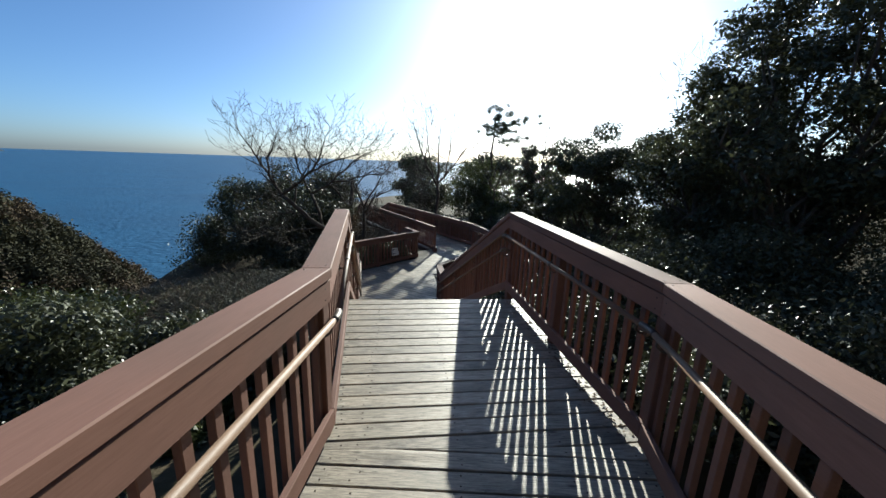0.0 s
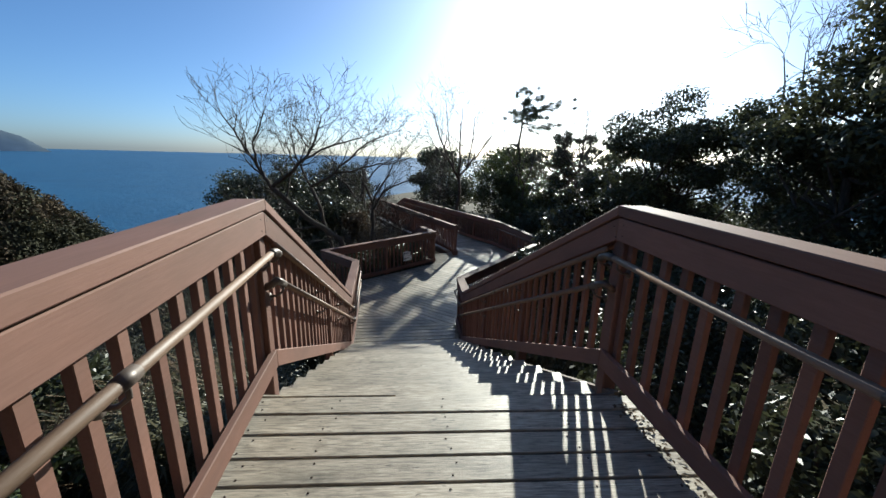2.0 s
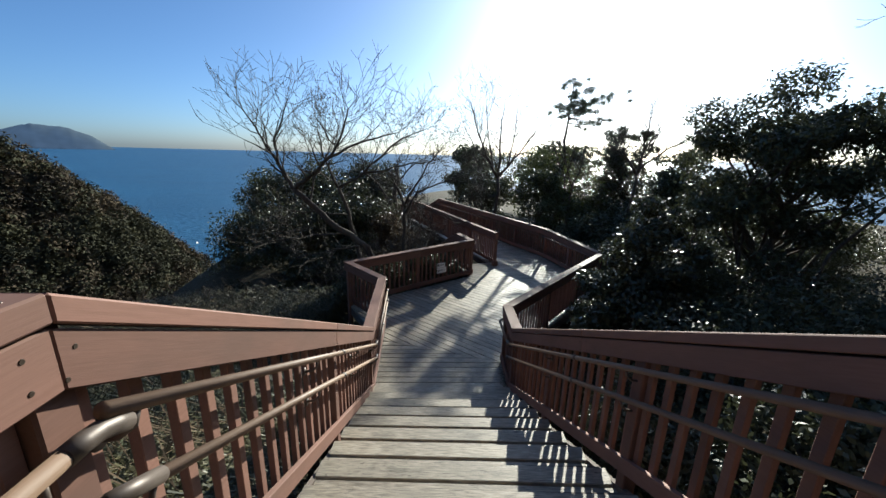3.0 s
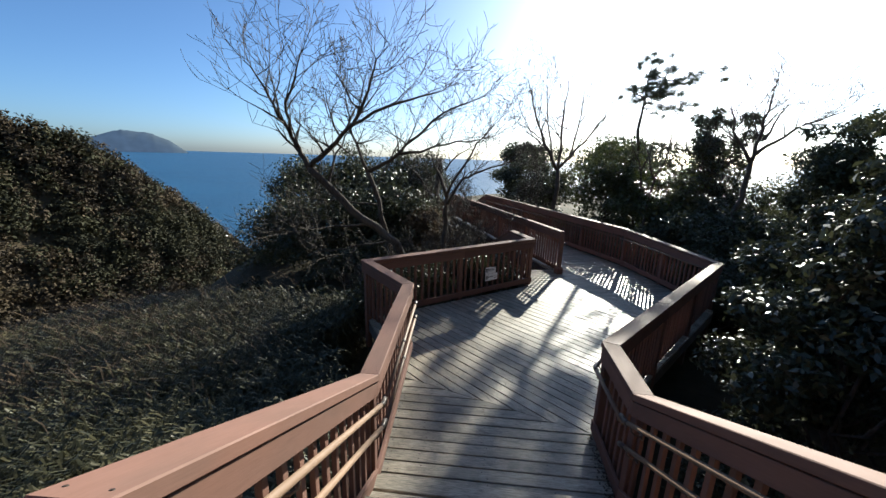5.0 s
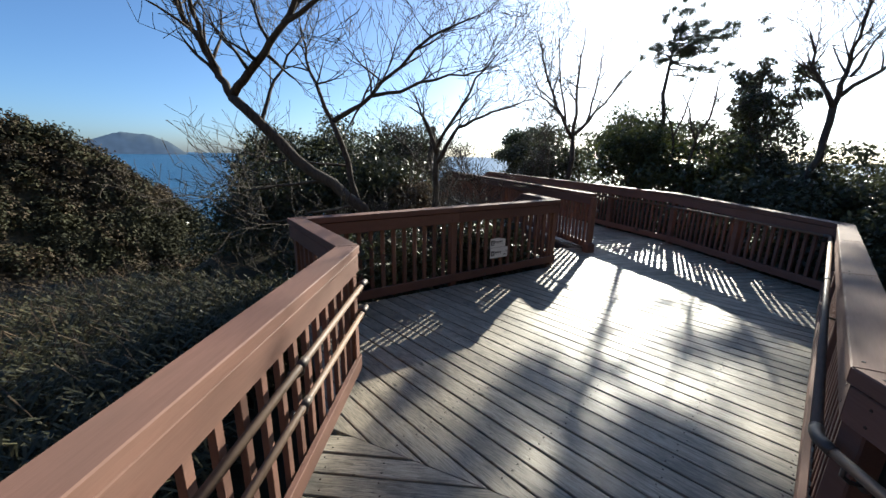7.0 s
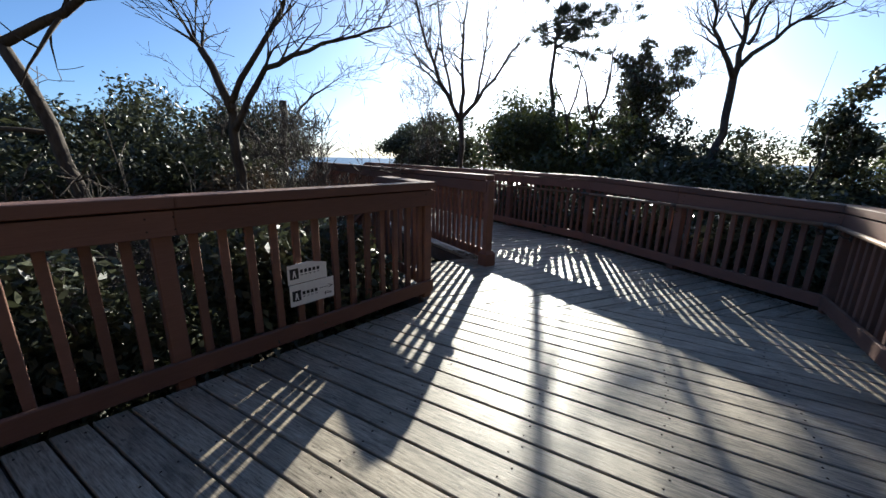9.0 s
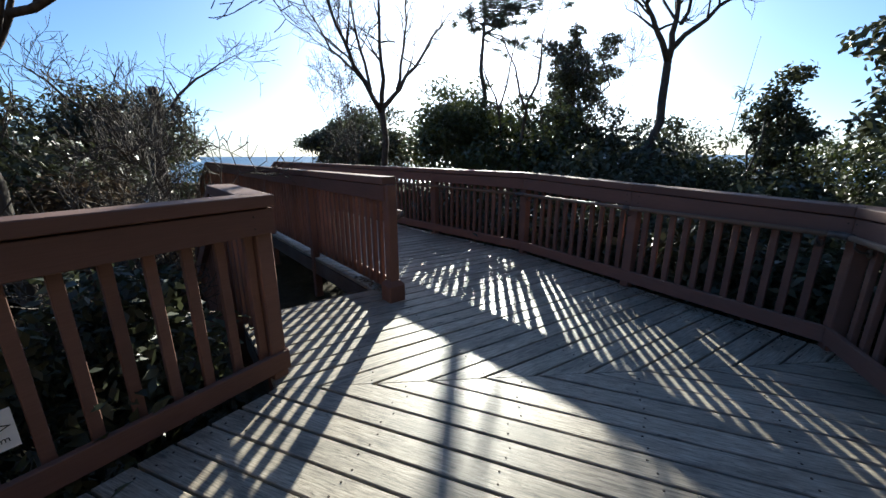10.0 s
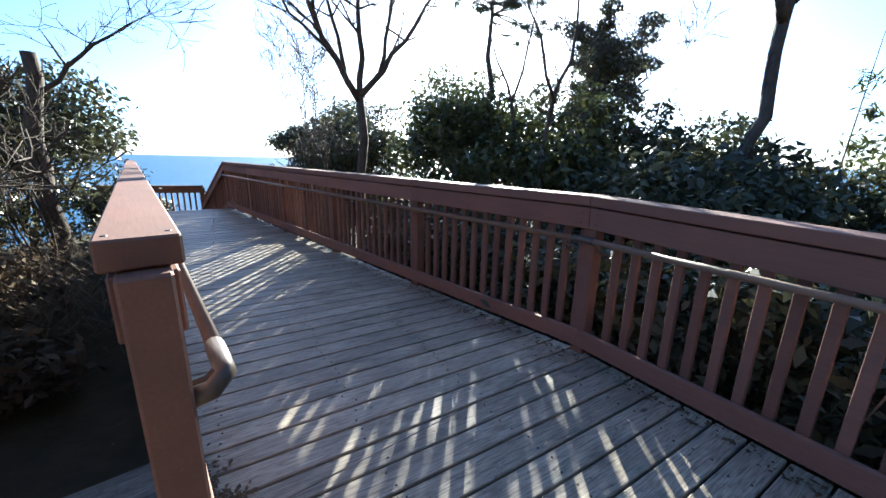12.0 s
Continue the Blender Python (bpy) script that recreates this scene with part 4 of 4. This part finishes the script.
bare_tree(3.75, 21.4, [(((3.75, 21.4, g - 0.3), (3.78, 21.4, 2.5)), 0.11, 0.085), (((3.78, 21.4, 2.4), (2.9, 21.4, 4.0), (2.2, 21.3, 6.0)), 0.075, 0.018), (((3.78, 21.4, 2.4), (3.8, 21.6, 4.2), (3.9, 21.6, 6.2)), 0.075, 0.018), (((3.78, 21.4, 2.5), (4.7, 21.2, 3.6), (5.6, 21.0, 4.9)), 0.07, 0.014), (((3.5, 21.4, 2.9), (3.2, 21.6, 4.4), (3.0, 21.7, 6.2)), 0.05, 0.012), (((4.2, 21.3, 3.0), (4.5, 21.5, 4.4), (4.6, 21.6, 5.8)), 0.05, 0.012), (((3.3, 21.4, 3.2), (2.5, 21.2, 3.9), (1.9, 21.0, 4.9)), 0.04, 0.01)], 23, BARE, twig_len=1.15, depth=4, shoots=2)
g = land(8.25, 16.4)
bare_tree(8.25, 16.4, [(((8.25, 16.4, g - 0.3), (8.22, 16.4, 1.5), (8.3, 16.4, 3.0)), 0.088, 0.07), (((8.3, 16.4, 2.95), (7.8, 16.4, 3.6), (7.45, 16.4, 4.5)), 0.06, 0.016), (((8.3, 16.4, 2.95), (8.5, 16.5, 3.9), (8.55, 16.5, 4.9)), 0.065, 0.016), (((8.4, 16.4, 3.2), (9.2, 16.3, 3.9), (10.3, 16.2, 4.4)), 0.055, 0.012), (((8.5, 16.4, 3.6), (9.1, 16.6, 4.6)), 0.04, 0.012)], 24, BARE, twig_len=0.8, depth=4, shoots=2)
g = land(-1.6, 21.0)
bare_tree(-1.6, 21.0, [(((-1.6, 21.0, g - 0.3), (-1.55, 21.0, 1.0), (-1.45, 21.2, 2.8)), 0.15, 0.10), (((-1.55, 21.0, 0.8), (-2.4, 21.0, 2.0), (-3.4, 20.8, 3.0)), 0.08, 0.015), (((-1.5, 21.1, 2.0), (-0.8, 21.2, 2.8), (0.2, 21.2, 3.5)), 0.05, 0.01)], 25, "broken-topped leafless tree with twiggy side shoots", twig_len=0.65)
for k, (bx, by, h) in enumerate([(6.6, 18.6, 4.4), (7.0, 20.8, 4.8), (9.9, 8.9, 6.7), (10.9, 9.3, 6.9)]):
    g = land(bx, by)
    bare_tree(bx, by, [(((bx, by, g - 0.3), (bx + 0.1, by, h * 0.55), (bx + 0.6, by + 0.1, h)), 0.06, 0.012), (((bx + 0.1, by, h * 0.5), (bx - 0.7, by, h * 0.9)), 0.035, 0.01)], 30 + k, BARE, depth=4, twig_len=0.85)

for k, (bx, by, h) in enumerate([(0.2, 15.9, 1.1), (-0.7, 17.4, 1.4), (-0.6, 19.2, 1.8), (-1.9, 19.6, 2.2), (-0.9, 12.7, 0.45), (0.3, 14.6, 0.3), (-2.2, 11.6, 0.3), (2.5, 22.4, 2.9), (3.0, 21.8, 3.2), (7.6, 19.0, 3.2), (9.3, 19.6, 3.6)]):
    g = land(bx, by)
    rng = random.Random(400 + k)
    stems = [(((bx, by, g - 0.2), (bx + rng.gauss(0, 0.25), by + rng.gauss(0, 0.25), g + (h - g) * 0.5), (bx + rng.gauss(0, 0.5), by + rng.gauss(0, 0.5), h)), 0.018, 0.004) for _ in range(5)]
    bare_tree(bx, by, stems, 410 + k, "tangle of bare brown shrub stems", depth=4, twig_len=0.5)

# the mass below and behind the leafless trees
for k, (bx, by, cz, r, rz, n) in enumerate([(-3.2, 23.2, 1.1, 1.8, 1.9, 14000), (-5.6, 22.0, 1.1, 2.1, 2.1, 15000), (-7.4, 21.0, 0.6, 2.0, 2.2, 14000), (-5.6, 18.0, -0.1, 2.1, 2.1, 14000), (-9.2, 20.6, -1.4, 1.6, 1.8, 9000), (-3.2, 18.8, 0.2, 1.6, 1.7, 12000)]):
    evergreen(bx, by, (bx, by, cz), (r, r, rz), n, 110 + k, None, "dark rounded evergreen on the seaward slope", 0.07, 40, 0.74, stem=0.09)
for k, (bx, by, top, sp) in enumerate([(-2.4, 12.4, -0.3, 0.9), (-3.8, 15.6, -0.2, 1.2), (-1.2, 14.2, -0.3, 0.9), (-0.2, 16.3, 0.3, 0.9), (-1.4, 18.2, 0.9, 0.9), (-2.8, 17.4, 0.2, 1.2), (-5.2, 13.0, -1.2, 1.3), (-3.1, 20.2, 1.0, 1.1), (-2.6, 26.0, 0.4, 1.0), (-6.6, 15.4, -1.6, 1.5), (-1.37, 11.2, 0.85, 0.55), (-0.6, 11.85, 0.85, 0.55), (0.17, 12.45, 0.9, 0.55), (0.85, 13.05, 0.85, 0.5)]):
    bush(bx, by, top, sp, 5000, 130 + k, M_DRY if k in (3, 4) else M_LEAF, "brown twiggy scrub beside the railing" if k in (3, 4) else "dark evergreen shrub with small glossy leaves", 0.06 if k < 10 else 0.04)
# shrubs below the inner railing near the head of the stairs
for k, (bx, by, top, sp) in enumerate([(-2.6, 0.6, 1.5, 1.1), (-4.3, 2.4, 1.0, 1.3), (-2.4, 3.0, 0.8, 1.0), (-5.8, 4.6, -0.1, 1.5), (-3.6, -1.6, 2.0, 1.3), (-6.6, 0.8, 0.9, 1.6), (-8.6, 3.0, 0.0, 1.7), (-9.0, 7.0, -1.0, 1.8), (-5.2, 7.2, -0.8, 1.3), (-4.6, 3.6, 1.8, 1.1), (-5.8, 5.2, 1.5, 1.2), (-3.4, 4.4, 1.1, 0.9), (-7.0, 3.4, 1.5, 1.3), (-7.6, 6.2, 0.7, 1.2), (-4.4, 1.2, 1.9, 1.1)]):
    bush(bx, by, top, sp, 11000, 150 + k, M_LEAF2 if k % 4 == 2 else M_LEAF, leaf_size=0.047, clumps=18)


def blades_mesh(name, spots, count, length, mat, seed, width=0.022, tall=0.75):
    """Arching grass blades, two faces each, scattered over spots of (x, y, radius)."""
    rng = np.random.default_rng(seed)
    pts = []
    for k in range(count):
        sx, sy, r = spots[rng.integers(len(spots))]
        a, d = rng.random() * 2 * math.pi, r * math.sqrt(rng.random())
        px, py = sx + d * math.cos(a), sy + d * math.sin(a)
        pts.append((px, py, land(px, py) + rng.random() * tall))
    p = np.array(pts)
    a = rng.random(count) * 2 * math.pi
    out = np.stack([np.cos(a), np.sin(a), 0 * a], 1)
    side = np.stack([-np.sin(a), np.cos(a), 0 * a], 1) * width
    L = (length * (0.6 + 0.8 * rng.random(count)))[:, None]
    up = np.array((0, 0, 1.0))
    mid = p + out * L * 0.5 + up * L * 0.28
    tip = p + out * L + up * L * (rng.random(count) * 0.5 - 0.3)[:, None]
    v = np.stack([p - side * 0.5, p + side * 0.5, mid + side, mid - side, tip], 1).reshape(-1, 3)
    f = []
    for k in range(count):
        o = 5 * k
        f += [(o, o + 1, o + 2, o + 3), (o + 3, o + 2, o + 4)]
    me = bpy.data.meshes.new(name)
    me.from_pydata(v.tolist(), [], f)
    me.materials.append(mat)
    return me


tagged(new("bamboo_grass", blades_mesh("bamboo_grass", [(-2.6, 5.6, 1.6), (-4.6, 6.4, 2.4), (-3.0, 8.2, 1.7), (-6.5, 8.6, 2.6), (-4.4, 10.2, 2.0), (-2.6, 10.6, 0.8), (-1.6, 7.0, 0.8), (-1.4, 4.2, 0.8), (-8.5, 6.0, 2.5), (-10.5, 9.0, 2.8), (-8.5, 12.0, 2.5), (-5.5, 8.0, 2.5), (-6.5, 10.5, 2.2)], 130000, 0.2, M_GRASS, 5, 0.0105, 1.0)), "dense thicket of dwarf bamboo grass on the slope", "grass", kind="stuff")
tagged(new("dry_grass", blades_mesh("dry_grass", [(-4.4, 9.4, 1.8), (-2.2, 4.8, 1.0), (-6.0, 11.6, 2.2), (-0.4, 17.6, 1.0), (-1.2, 19.0, 1.0), (6.0, 13.5, 0.8), (4.6, 17.5, 0.8), (-7.5, 9.5, 2.0), (-8.5, 11.5, 2.0), (-5.5, 8.5, 2.0), (-6.5, 7.0, 1.5)], 11000, 0.4, M_DRY, 6, 0.006, 1.2)), "dry brown stalks among the undergrowth", "grass", kind="stuff")


def hillside():
    rng = random.Random(9)
    groves = {True: ([], [], []), False: ([], [], [])}
    while len(groves[True][0]) + len(groves[False][0]) < 3000:
        az, far = radians(rng.uniform(-84, -24)), 36 + 56 * math.sqrt(rng.random())
        x, y = 0.3 + far * math.sin(az), 5.6 + far * math.cos(az)
        z = spur_height(x, y)
        if z < SEA - 1 or z < land(x, y) - 1.0:
            continue
        s = rng.uniform(0.7, 1.25) * (1.0 if rng.random() < 0.6 else 1.6)
        cc, rr, size = groves[noise.noise(Vector((x * 0.09, y * 0.09, 4.0))) + rng.gauss(0, 0.25) > 0.0]
        cc.append((x, y, z + s * 0.5))
        rr.append((s, s, s * 1.1))
        size.append(0.08 + 0.0021 * far)
    for green, name, mat, label in ((False, "hillside_scrub", M_HILL, "winter-brown scrub covering the opposite hillside"), (True, "hillside_thicket", M_HILL_GREEN, "dull green evergreen crowns on the opposite hillside")):
        cc, rr, size = groves[green]
        me = leaves_mesh(name, cc, rr, 85 * len(cc), size, mat, 10 + green, 0.55, 0.6, 0.7)
        tagged(new(name, me), label, "scrub", kind="stuff")


hillside()


def culms():
    for k, (x, y, tx, ty, tz) in enumerate([(9.6, 16.2, 11.1, 16.7, 3.7), (9.9, 15.6, 11.3, 16.0, 3.0), (11.6, 15.2, 12.3, 15.0, 2.6), (12.4, 14.4, 13.6, 14.0, 3.4)]):
        g = land(x, y)
        rng = random.Random(300 + k)
        th = tagged(anchor("bamboo_stalk", (x, y, g)), "thin leaning bamboo stalk with sparse tufts", "bamboo", "bamboo stalks")
        bm = bmesh.new()
        top = Vector((tx - x, ty - y, tz - g))
        pts = [Vector((0, 0, -0.2)), top * 0.3 + Vector((0, 0, 0.12)), top * 0.65 + Vector((0, 0, 0.1)), top]
        tube(bm, pts, [0.014, 0.012, 0.009, 0.003], 6)
        part("stalk", bm, M_TWIG, th, "", True)
        cc = [tuple(top * f + Vector((rng.gauss(0, 0.12), rng.gauss(0, 0.12), 0))) for f in (0.45, 0.55, 0.65, 0.75)]
        part("leaves", leaves_mesh("leaves", cc, [(0.22, 0.22, 0.22)] * 4, 260, 0.07, M_LEAF2, 310 + k, 0.1, 0.2), None, th)


culms()


def litter(name, lines, count, seed, label):
    """Small dead leaves lying along the feet of the railings. lines: (x, y) to (x, y) at a height."""
    rng = np.random.default_rng(seed)
    verts, faces = [], []
    for k in range(count):
        (xa, ya), (xb, yb), z = lines[rng.integers(len(lines))]
        f = rng.random()
        off = abs(rng.normal(0, 0.05))
        px, py = xa + (xb - xa) * f + rng.normal(0, 0.04), ya + (yb - ya) * f + off
        a, s = rng.random() * 2 * math.pi, 0.008 + 0.014 * rng.random()
        dx, dy = math.cos(a) * s, math.sin(a) * s
        h = z + 0.004 + 0.004 * rng.random()
        o = len(verts)
        verts += [(px - dx, py - dy, h), (px + dy * 0.5, py - dx * 0.5, h + 0.003), (px + dx, py + dy, h + 0.002), (px - dy * 0.5, py + dx * 0.5, h + 0.005)]
        faces.append((o, o + 1, o + 2, o + 3))
    me = bpy.data.meshes.new(name)
    me.from_pydata(verts, [], faces)
    me.materials.append(M_DRY)
    tagged(new(name, me), label, "leaf litter", kind="stuff")


litter("leaf_litter", [((2.56, 13.85), (2.30, 14.5), 0.0), ((2.62, 13.9), (2.45, 14.3), 0.0), ((1.72, 0.0), (1.78, 2.3), UP), ((4.45, 14.7), (3.2, 17.4), 0.0), ((1.68, 6.9), (1.72, 7.9), 0.0), ((5.05, 12.1), (4.5, 14.5), 0.0)], 1500, 77, "brown dead leaves along the foot of the railings")
